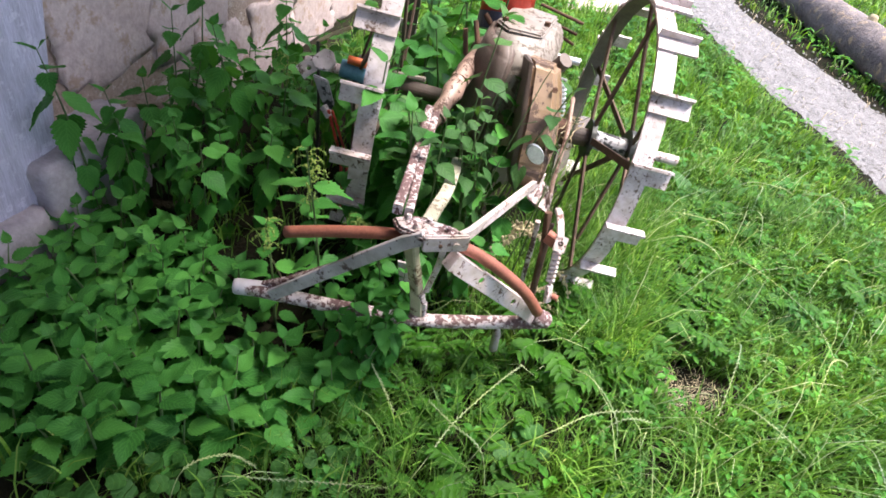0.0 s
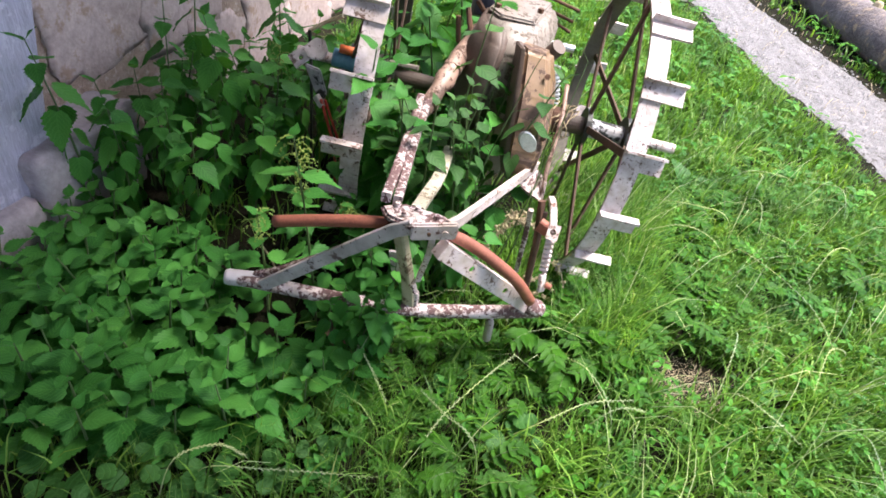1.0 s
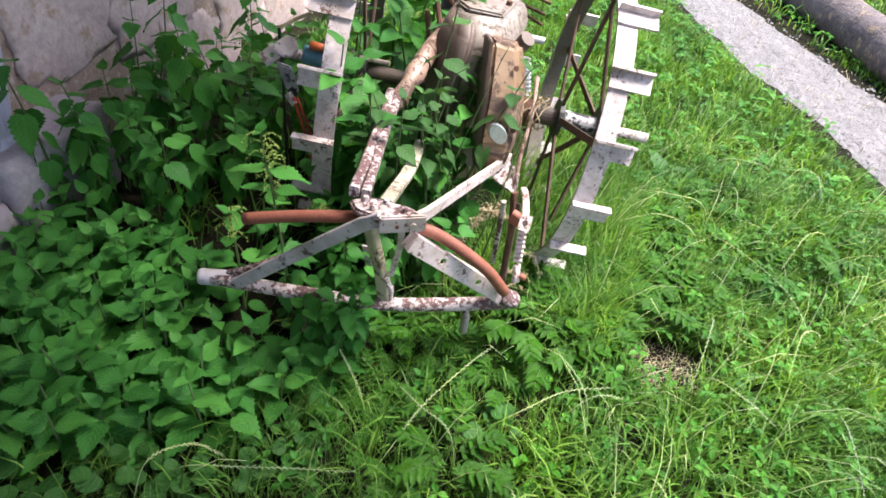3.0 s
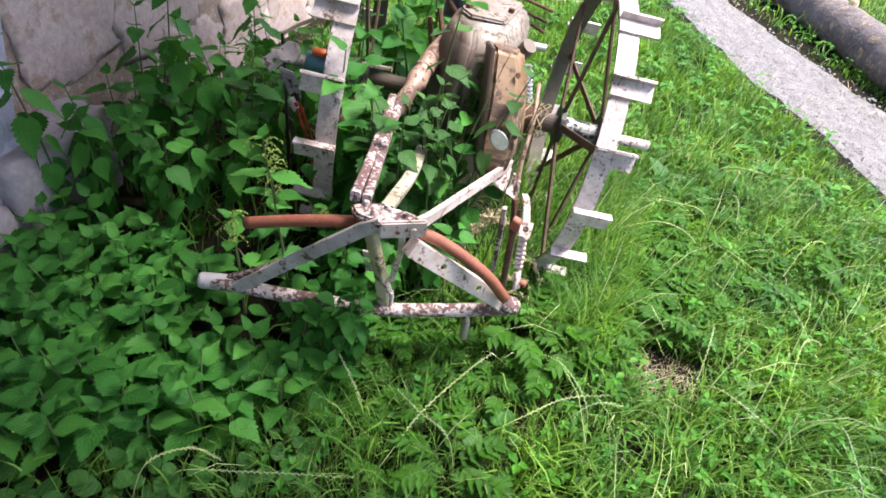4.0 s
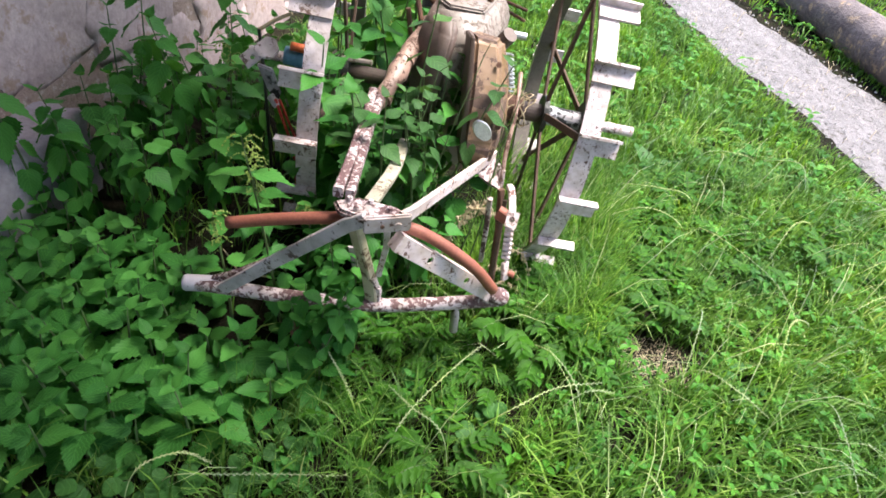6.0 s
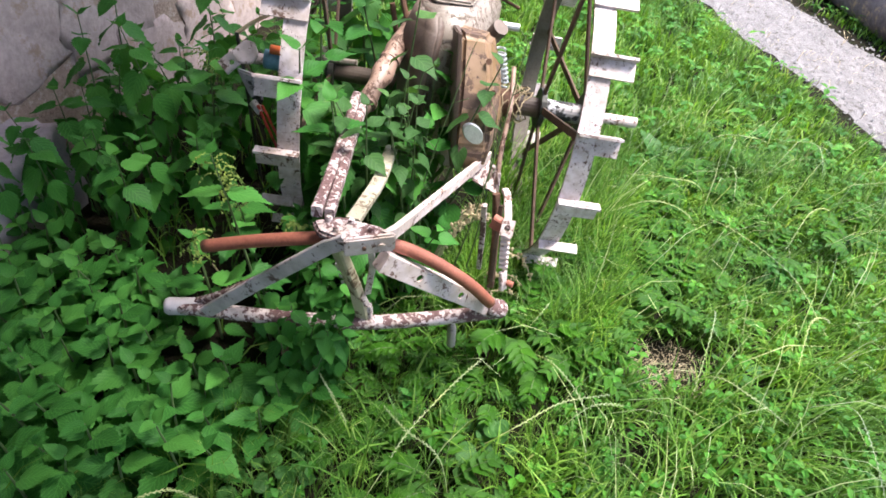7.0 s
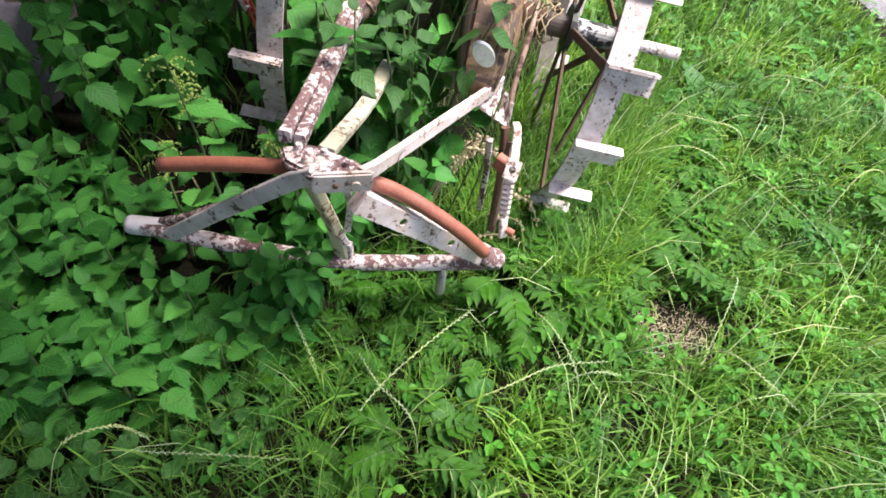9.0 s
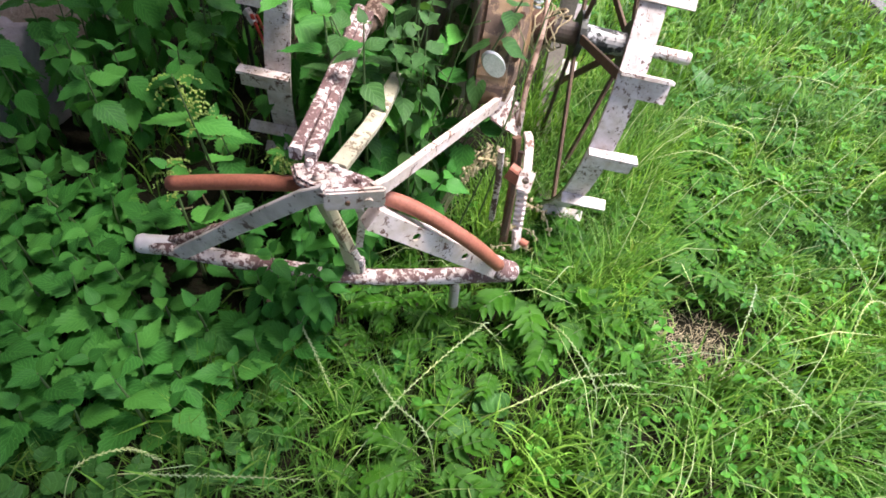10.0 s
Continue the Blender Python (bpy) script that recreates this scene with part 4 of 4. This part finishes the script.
def round_herb(seed):
    r = random.Random(seed)
    plant = thing("ground_ivy", (0, 0, 0), "low herb with soft round pale green leaves", "herb", "round-leaved herbs")
    for k in range(7):
        a_, d, z = r.uniform(0, 360), r.uniform(0.012, 0.05), r.uniform(0.035, 0.085)
        ob = part_of("leaf", ROUND, plant, local=True)
        s = r.uniform(0.024, 0.042)
        a_ = radians(a_)
        ob.matrix_basis = pose(d * math.cos(a_), d * math.sin(a_), z, r.uniform(-18, 22), r.uniform(-18, 18), r.uniform(0, 360)) @ Matrix.Diagonal((s, s, s, 1))
        part("stalk", rod([(0, 0, 0), (d * math.cos(a_) * 0.7, d * math.sin(a_) * 0.7, z * 0.6), (d * math.cos(a_), d * math.sin(a_), z)], 0.0012, n=4), STEM, plant, local=True)
    return plant


SW = {i: (lambda i=i: silverweed(20 + i)) for i in range(2)}
sow(SW, [(0.37, 1.28, 0, 1.35), (0.47, 1.20, 1, 1.1), (0.28, 0.80, 1, 1.05), (0.118, 0.84, 0, 0.7), (0.30, 1.11, 1, 0.8), (0.22, 1.10, 0, 0.8), (0.61, 1.337, 0, 1.0), (-0.196, 0.90, 1, 0.75), (0.02, 0.93, 0, 0.7), (0.10, 0.99, 1, 0.7), (0.05, 1.13, 0, 0.9), (0.12, 1.16, 1, 0.9), (0.40, 0.72, 0, 0.8), (0.02, 0.83, 1, 0.7), (0.20, 0.94, 0, 0.75), (0.19, 0.72, 1, 0.8), (0.36, 1.06, 0, 0.8), (-0.06, 0.86, 0, 0.6), (0.50, 1.36, 1, 1.0), (0.62, 1.60, 0, 1.0), (0.70, 1.85, 1, 1.1), (0.56, 1.28, 0, 1.2),
         (0.62, 1.45, 0, 0.9), (0.74, 1.62, 1, 1.1), (0.56, 1.48, 1, 1.2), (0.44, 1.38, 0, 1.1), (0.80, 1.95, 0, 1.0)]
    + scatter(10, (0.40, 0.95), (1.30, 2.0), lambda x, y: x > 0.40 + 0.25 * (y - 1.3) and (x - 0.85) ** 2 + (y - 1.36) ** 2 > 0.05, 0.085, [0, 1], 0.85, 1.2))
sow({i + 2: SW[i] for i in SW}, scatter(10, (0.95, 1.9), (1.3, 2.8), lambda x, y: road_offset(x, y) < -1.1 and noise.noise((x * 2.2, y * 2.2, 6.0)) > -0.1, 0.10, [2, 3], 0.9, 1.3))
RH = {i: (lambda i=i: round_herb(30 + i)) for i in range(3)}
sow(RH, [(0.348, 0.933, 0, 1.2), (0.394, 0.961, 1, 1.1), (-0.367, 0.561, 2, 1.0), (-0.31, 0.609, 0, 1.0), (-0.25, 0.567, 1, 1.0), (-0.559, 0.478, 0, 1.1), (-0.378, 0.625, 1, 0.9), (-0.051, 0.748, 2, 0.9), (0.141, 0.905, 2, 0.7), (-0.42, 0.50, 0, 1.1), (-0.44, 0.44, 1, 1.1), (-0.33, 0.44, 2, 1.1), (-0.20, 0.47, 0, 1.0), (-0.10, 0.50, 1, 1.0), (-0.50, 0.40, 2, 1.1), (1.02, 1.34, 1, 1.2), (1.08, 1.28, 0, 1.1), (0.95, 1.22, 2, 1.1), (-0.36, 0.56, 1, 1.1), (-0.30, 0.53, 2, 1.1), (-0.24, 0.56, 0, 1.0), (-0.04, 0.72, 1, 1.0), (0.12, 0.92, 2, 0.9), (0.16, 1.02, 0, 0.9), (-0.12, 0.62, 2, 1.0)]
    + scatter(16, (-0.5, 1.3), (0.35, 1.4), lambda x, y: y > 0.35 + 0.3 * max(0, x), 0.12, list(RH), 0.8, 1.1))


BROAD = leaf_mesh("broad_leaf", IVY, 0.30, 0.02, 0.12, 0.35, rows=9)


def dock(seed, size):
    r = random.Random(seed)
    plant = thing("dock_plant", (0, 0, 0), "broad-leaved dock with large pale green leaves", "dock", "docks")
    for k in range(4):
        ob = part_of("leaf", BROAD, plant, local=True)
        ob.matrix_basis = pose(0, 0, 0.03, r.uniform(25, 50), r.uniform(-15, 15), k * 95 + r.uniform(-25, 25)) @ Matrix.Diagonal((size, size, size, 1))
    return plant


sow({0: lambda: dock(3, 0.2), 1: lambda: dock(5, 0.16)}, [(0.86, 2.42, 0, 1.0), (0.98, 2.52, 1, 1.0), (1.15, 1.75, 1, 0.7), (0.62, 2.1, 1, 0.9), (-0.26, 1.95, 0, 1.3)])


def dry_weed(seed):
    """A withered seed stalk with small tan pods."""
    r = random.Random(seed)
    plant = thing("dry_weed", (0, 0, 0), "withered tan weed stalk with small seed pods", "weed", "withered weeds")
    for k in range(3):
        d = Vector((0.09 + 0.03 * k, 0.03 * (k - 1), 0))
        spine = [Vector((0, 0, 0)), Vector((0.01, 0, 0.22)) + d * 0.3, Vector((0.0, 0, 0.36 - 0.03 * k)) + d, Vector((0.0, 0, 0.38 - 0.05 * k)) + d * 1.6]
        line = arc(spine, 6)
        part("stalk", rod(line, 0.0016, n=5), STRAW, plant, local=True)
        for p in line[8:]:
            for _ in range(2):
                bm = bmesh.new()
                q = p + Vector((r.uniform(-1, 1), r.uniform(-1, 1), r.uniform(-1, 1))) * 0.010
                bmesh.ops.create_icosphere(bm, subdivisions=1, radius=r.uniform(0.003, 0.0055), matrix=Matrix.Translation(q) @ Matrix.Diagonal((1, 1, 1.5, 1)))
                part("pod", bm, STRAW, plant, local=True)
    return plant


weed = dry_weed(4)
weed.matrix_basis = pose(0.075, 1.36, 0.0, 0, 0, 25)
copy_thing(weed, pose(0.10, 1.33, -0.02, 0, 0, 60))
copy_thing(weed, pose(0.46, 1.42, -0.16, 0, 0, 190))

for x, y, turn_, ln in ((-0.42, 1.22, 20, 0.16), (-0.36, 1.30, 75, 0.12), (-0.50, 1.26, 140, 0.14), (-0.30, 1.19, 10, 0.10), (-0.58, 1.20, 50, 0.12)):
    d = Vector((math.cos(radians(turn_)), math.sin(radians(turn_)), 0)) * ln / 2
    c = Vector((x, y, ground_height(x, y) + 0.012))
    stick = part("dry_stick", rod([c - d, c + Vector((0, 0, 0.012)), c + d], 0.0032, n=6, taper=[0.7, 1, 0.6]), STRAW, None)
    tagged(stick, "short dry stick on the bare dark soil", "stick", "dry sticks")



def seeding_grass(line, seed):
    """A long flowering grass stem with small spikelets set to either side of its upper part."""
    r = random.Random(seed)
    plant = thing("seeding_grass_stem", line[0], "long pale grass stem with a narrow zigzag seed spike", "grass stem", "seeding grass stems")
    pts = arc([Vector(p) for p in line], 9)
    part("stalk", rod(pts, 0.0010, n=5, taper=[1.25 - 0.7 * i / (len(pts) - 1) for i in range(len(pts))]), SEED, plant)
    bm, k = bmesh.new(), 0
    for a, b in zip(pts[len(pts) // 3:], pts[len(pts) // 3 + 1:]):
        d = (b - a).normalized()
        side = d.cross(Vector((0.1, -0.5, 0.85))).normalized()
        for f in (0.0, 0.5):
            k += 1
            p = a.lerp(b, f)
            q = p + (d * 0.85 + side * (-1) ** k * r.uniform(0.3, 0.5)) * r.uniform(0.007, 0.011)
            sweep(bm, [p, p.lerp(q, 0.5), q], 0.0013, n=5, taper=[0.5, 1.0, 0.2])
    part("seed_spike", bm, SEED, plant)
    return plant


SPIKES = (((0.10, 0.66, 0.0), (0.150, 0.76, 0.10), (0.184, 0.88, 0.11), (0.255, 1.03, 0.12), (0.31, 1.13, 0.12)),
          ((0.30, 0.90, 0.0), (0.42, 0.955, 0.12), (0.52, 1.05, 0.13), (0.64, 1.12, 0.12)),
          ((-0.16, 1.04, 0.0), (-0.09, 0.97, 0.13), (-0.02, 0.91, 0.13), (0.04, 0.86, 0.10)),
          ((0.50, 1.00, 0.0), (0.59, 1.06, 0.13), (0.69, 1.10, 0.12)),
          ((-0.30, 0.55, 0.0), (-0.251, 0.564, 0.085), (-0.142, 0.601, 0.09), (-0.03, 0.639, 0.09), (0.10, 0.682, 0.085)),
          ((-0.325, 0.473, 0.0), (-0.318, 0.543, 0.10), (-0.254, 0.604, 0.11), (-0.19, 0.613, 0.09)),
          ((0.93, 2.06, 0.0), (0.98, 1.94, 0.15), (1.18, 1.74, 0.16), (1.27, 1.53, 0.12)))
for k, line in enumerate(SPIKES):
    seeding_grass(line, k)
r_ = random.Random(31)
for k in range(30):
    x, y, a_ = r_.uniform(0.3, 1.9), r_.uniform(0.55, 2.5), r_.uniform(0, 6.28)
    if abs(road_offset(x, y)) < 1.2 or (x < 0.75 and 1.15 < y < 2.5):
        continue
    u = Vector((math.cos(a_), math.sin(a_), 0))
    v = Vector((-u.y, u.x, 0)) * r_.uniform(-0.06, 0.06)
    foot, L = Vector((x, y, ground_height(x, y))), r_.uniform(0.24, 0.42)
    seeding_grass([foot, foot + u * L * 0.25 + Vector((0, 0, 0.15)), foot + u * L * 0.6 + v + Vector((0, 0, r_.uniform(0.15, 0.20))), foot + u * L + v * 0.4 + Vector((0, 0, r_.uniform(0.09, 0.15)))], 40 + k)

# dry tendrils wound round the axle, and bare stalks before the gearbox
r_ = random.Random(8)
tendril = thing("dry_tendril", RIGHT_WHEEL - AXIS * 0.2, "pale dry vine wound round the axle collar", "vine")
for k in range(7):
    d0, r0, ph = 0.17 + 0.012 * k, 0.047 + 0.004 * (k % 3), r_.uniform(0, 6)
    loop = []
    for q in range(22):
        a_ = ph + q * 0.33
        wob = noise.noise_vector((q * 0.35, k * 3.1, 0)) * 0.028
        loop.append(wob + RIGHT_WHEEL - AXIS * (d0 + 0.016 * math.sin(a_ * 1.7)) + (UP * math.cos(a_) + AHEAD * math.sin(a_)) * (r0 + 0.006 * math.sin(3 * a_)))
    part("tendril", rod(loop, 0.0022, n=5), STRAW, tendril)
for k, (foot, tip) in enumerate((((0.14, 1.33, 0.0), (0.235, 1.50, 0.80)), ((0.03, 1.30, 0.0), (0.12, 1.42, 0.78)), ((0.19, 1.42, 0.0), (0.20, 1.47, 0.62)), ((-0.02, 1.28, 0.0), (0.02, 1.40, 0.72)))):
    stalk = thing("bare_stalk", foot, "thin dark bare weed stalk before the gearbox", "stalk", "bare stalks")
    foot, tip = Vector(foot), Vector(tip)
    line = arc([foot, foot.lerp(tip, 0.5) + Vector((0.02 * (-1) ** k, 0, 0.03)), tip], 6)
    part("stem", rod(line, 0.0024, n=6, taper=[1.2 - 0.7 * i / (len(line) - 1) for i in range(len(line))]), STEM, stalk)
    for q in range(5):
        p = line[4 + q * 2]
        part("twig", rod([p, p + Vector((r_.uniform(-1, 1) * 0.04, r_.uniform(-1, 1) * 0.03, 0.035))], 0.0011, n=4), STEM, stalk)

for x, y, z, turn_ in ((-0.188, 1.046, 0.05, 20), (-0.16, 1.02, 0.045, 130), (-0.55, 1.18, 0.03, 75), (0.04, 0.99, 0.035, 250)):
    bm = bmesh.new()
    for i in range(6):
        v = i / 5
        half = 0.019 * math.sin(math.pi * min(0.97, 0.06 + v * 0.9)) ** 0.7
        for s_ in (-1, 0, 1):
            bm.verts.new((s_ * half, (v - 0.5) * 0.055, 0.012 * abs(s_) + 0.012 * math.cos(5 * v)))
    bm.verts.ensure_lookup_table()
    for i in range(5):
        for k in (0, 1):
            a_ = i * 3 + k
            bm.faces.new([bm.verts[q] for q in (a_, a_ + 1, a_ + 4, a_ + 3)])
    dead = part("dead_leaf", bm, DRYLEAF, None, smooth=True)
    dead.matrix_basis = pose(x, y, z + ground_height(x, y), 14, -10, turn_)
    tagged(dead, "curled brown dead leaf lying under the frame", "leaf", "dead leaves")

# ---- grass ----
def blades(name, n, seed, area, keep, length, width, material, label, bend=(0.5, 1.3), drift=0.0, category="grass"):
    """Many bent grass blades as one mesh."""
    g = np.random.default_rng(seed)
    x, y = g.uniform(area[0], area[1], n), g.uniform(area[2], area[3], n)
    ok = keep(x, y, g)
    x, y = x[ok], y[ok]
    n = len(x)
    z = np.array([ground_height(a, b) for a, b in zip(x, y)]) - 0.006
    flow = np.array([noise.noise((a * 2.3, b * 2.3, 11.0)) for a, b in zip(x, y)])
    ang = flow * 6.0 + g.normal(0, 1.9, n)
    hx, hy = np.cos(ang) + drift, np.sin(ang) - drift * 0.5
    norm = np.hypot(hx, hy)
    hx, hy = hx / norm, hy / norm
    tall, wide = g.uniform(*length, n), g.uniform(*width, n) / 2
    tall *= 0.55 + 0.95 * np.array([0.5 + 0.5 * noise.noise((a * 4.3, b * 4.3, 5.0)) for a, b in zip(x, y)])
    tall *= 0.45 + 0.55 * np.clip((np.abs(road_offset(x, y)) - 1.0) / 0.7, 0, 1) if category == "grass" else 1.0
    curl = g.uniform(*bend, n)
    verts = np.zeros((n, 7, 3))
    px, pz, lean_ = np.zeros(n), np.zeros(n), g.uniform(0.05, 0.35, n)
    for k in range(4):
        w = wide * (1.0, 0.95, 0.7, 0.0)[k]
        cx, cy, cz = x + hx * px, y + hy * px, z + np.maximum(pz, 0.004 * k)
        if k < 3:
            verts[:, 2 * k] = np.stack([cx - hy * w, cy + hx * w, cz], 1)
            verts[:, 2 * k + 1] = np.stack([cx + hy * w, cy - hx * w, cz], 1)
        else:
            verts[:, 6] = np.stack([cx, cy, cz], 1)
        px, pz = px + np.sin(lean_) * tall / 3, pz + np.cos(lean_) * tall / 3
        lean_ = lean_ + curl * (0.6, 0.9, 1.0, 0)[k]
    base = np.arange(n)[:, None] * 7
    quads = np.concatenate([base + [0, 1, 3, 2], base + [2, 3, 5, 4]])
    tris = base + [4, 5, 6]
    me = bpy.data.meshes.new(name)
    me.from_pydata(verts.reshape(-1, 3).tolist(), [], quads.tolist() + tris.tolist())
    me.materials.append(material)
    me.shade_smooth()
    return tagged(new(name, me), label, category, kind="stuff")


def lawn(x, y, g):
    """Where grass grows: off the path, the wall and the bare patch, thin among the nettles."""
    off = np.abs(road_offset(x, y))
    edge = off > 1.06 + 0.16 * np.abs(g.normal(0, 1, len(x)))
    strip = (off > 1.35)
    ok = (edge | strip) & (x > WALL_X + 0.15)
    bare = ((x - 0.84) / 0.17) ** 2 + ((y - 1.355) / 0.12) ** 2 < g.uniform(0.3, 1.4, len(x))
    sand = (x / 0.6) ** 2 + ((y - 6.0) / 1.2) ** 2 < g.uniform(0.7, 1.2, len(x))
    bed = (x < 0.35 * (y - 0.75) - 0.16) & (y < 2.6) & (y > 0.60 + np.where(x > -0.37, 0.62, 0.3) * (x + 0.37))
    thin = (x < 0.42 * (y - 0.45) + 0.26) & (y < 1.25) & (g.uniform(0, 1, len(x)) < 0.84)
    clump = np.array([noise.noise((a * 6, b * 6, 2.0)) + 0.5 * noise.noise((a * 15, b * 15, 4.0)) for a, b in zip(x, y)]) > g.uniform(-0.75, 0.4, len(x))
    by_log = np.abs(x - (2.48 - 0.27 * (y - 5.09))) < 0.40
    return ok & ~bare & ~sand & ~thin & ~(by_log & (y > 2) & (y < 7.2) & (g.uniform(0, 1, len(x)) < 0.55)) & (~bed | (g.uniform(0, 1, len(x)) < 0.08)) & clump


blades("grass_near", 82000, 1, (-0.9, 2.4, 0.2, 2.6), lawn, (0.07, 0.21), (0.0026, 0.0075), GRASS, "lush green meadow grass, bent and tangled", (0.15, 1.0), 0.3)
blades("grass_fine", 4500, 21, (-0.50, 0.60, 0.40, 1.25), lambda x, y, g: (x < 0.42 * (y - 0.45) + 0.30) & (y < 0.72 + 0.62 * (x + 0.37) + 0.35 * (x > -0.1)) & (x > -0.45), (0.06, 0.19), (0.0012, 0.0026), GRASS, "fine dark grass at the foot of the nettles", (0.1, 0.9), 0.2)
blades("grass_middle", 60000, 2, (-1.0, 3.4, 2.4, 5.2), lawn, (0.08, 0.18), (0.004, 0.010), GRASS, "bright green meadow grass beside the path", (0.2, 1.0), 0.3)
blades("grass_far", 50000, 3, (-2.5, 7.0, 5.0, 12.0), lawn, (0.10, 0.22), (0.008, 0.016), GRASS, "green grass beyond the path and log", drift=0.4)
blades("grass_behind", 40000, 9, (-1.0, 5.0, -3.0, 2.4), lambda x, y, g: lawn(x, y, g) & ((y < 0.2) | (x > 2.4)), (0.10, 0.22), (0.006, 0.012), GRASS, "meadow grass where the path begins", drift=0.4)
blades("grass_tufts", 3000, 12, (0.20, 0.66, 1.28, 2.35), lambda x, y, g: g.uniform(0, 1, len(x)) < 0.95, (0.14, 0.28), (0.0028, 0.0055), GRASS, "taller grass tufts round the wheel", (0.15, 0.7), 0.3)
blades("path_straw", 380, 14, (1.2, 3.0, 2.4, 6.5), lambda x, y, g: np.abs(road_offset(x, y)) < 1.05, (0.05, 0.16), (0.0025, 0.0045), DULLSTRAW, "dry grass wisps lying on the path", (1.2, 1.6), 0.6, "straw")
blades("dry_stems", 1400, 4, (-0.4, 2.4, 0.3, 2.8), lawn, (0.24, 0.42), (0.0016, 0.003), SEED, "long pale seeding grass stems", (0.5, 0.85), 0.8)
blades("straw_litter", 1500, 6, (0.66, 1.0, 1.20, 1.46), lambda x, y, g: ((x - 0.84) / 0.15) ** 2 + ((y - 1.35) / 0.11) ** 2 < g.uniform(0.05, 1.3, len(x)), (0.015, 0.05), (0.0007, 0.0014), DULLSTRAW, "dry straw on the bare patch", (1.2, 1.6), 0.1, "straw")


def small_leaves(name, n, seed, area, keep, size, height, label):
    """Small oval herb leaves between the blades, as one mesh."""
    g = np.random.default_rng(seed)
    x, y = g.uniform(area[0], area[1], n), g.uniform(area[2], area[3], n)
    ok = keep(x, y, g)
    x, y = x[ok], y[ok]
    n = len(x)
    z = np.array([ground_height(a, b) for a, b in zip(x, y)]) + g.uniform(*height, n)
    ang, tilt, s = g.uniform(0, 2 * np.pi, n), g.uniform(-0.5, 0.5, n), g.uniform(*size, n)
    x, y, z, s = np.repeat(x, 3), np.repeat(y, 3), np.repeat(z, 3), np.repeat(s, 3) * g.uniform(0.8, 1.1, 3 * n)
    ang, tilt = np.repeat(ang, 3) + np.tile([0.0, 2.0, 4.2], n), g.uniform(-0.35, 0.35, 3 * n)
    n = 3 * n
    shape = np.array([(0, 0), (0.26, 0.3), (0.3, 0.6), (0, 1.0), (-0.3, 0.6), (-0.26, 0.3), (0, 0.5)])
    lift = np.array([0, 0.10, 0.08, -0.12, 0.08, 0.10, 0.0])
    c, sn = np.cos(ang)[:, None], np.sin(ang)[:, None]
    lx, ly = shape[:, 0] * s[:, None], shape[:, 1] * s[:, None]
    v = np.stack([x[:, None] + lx * c - ly * sn, y[:, None] + lx * sn + ly * c, z[:, None] + lift * s[:, None] + ly * np.sin(tilt)[:, None]], 2)
    base = np.arange(n)[:, None] * 7
    f = np.concatenate([base + [i, (i + 1) % 6, 6] for i in range(6)])
    me = bpy.data.meshes.new(name)
    me.from_pydata(v.reshape(-1, 3).tolist(), [], f.tolist())
    me.materials.append(HERB)
    return tagged(new(name, me), label, "herbs", kind="stuff")


small_leaves("meadow_herbs", 9500, 7, (-0.9, 2.4, 0.25, 2.8), lambda x, y, g: lawn(x, y, g) & ((x > 0.42 * (y - 0.45) + 0.26) | (g.uniform(0, 1, len(x)) < 0.4)), (0.012, 0.034), (0.01, 0.13), "small clover and buttercup leaves in the grass")
small_leaves("weeds_far", 3500, 8, (-1.0, 3.0, 2.6, 6.0), lawn, (0.03, 0.06), (0.02, 0.12), "weeds growing among the grass")
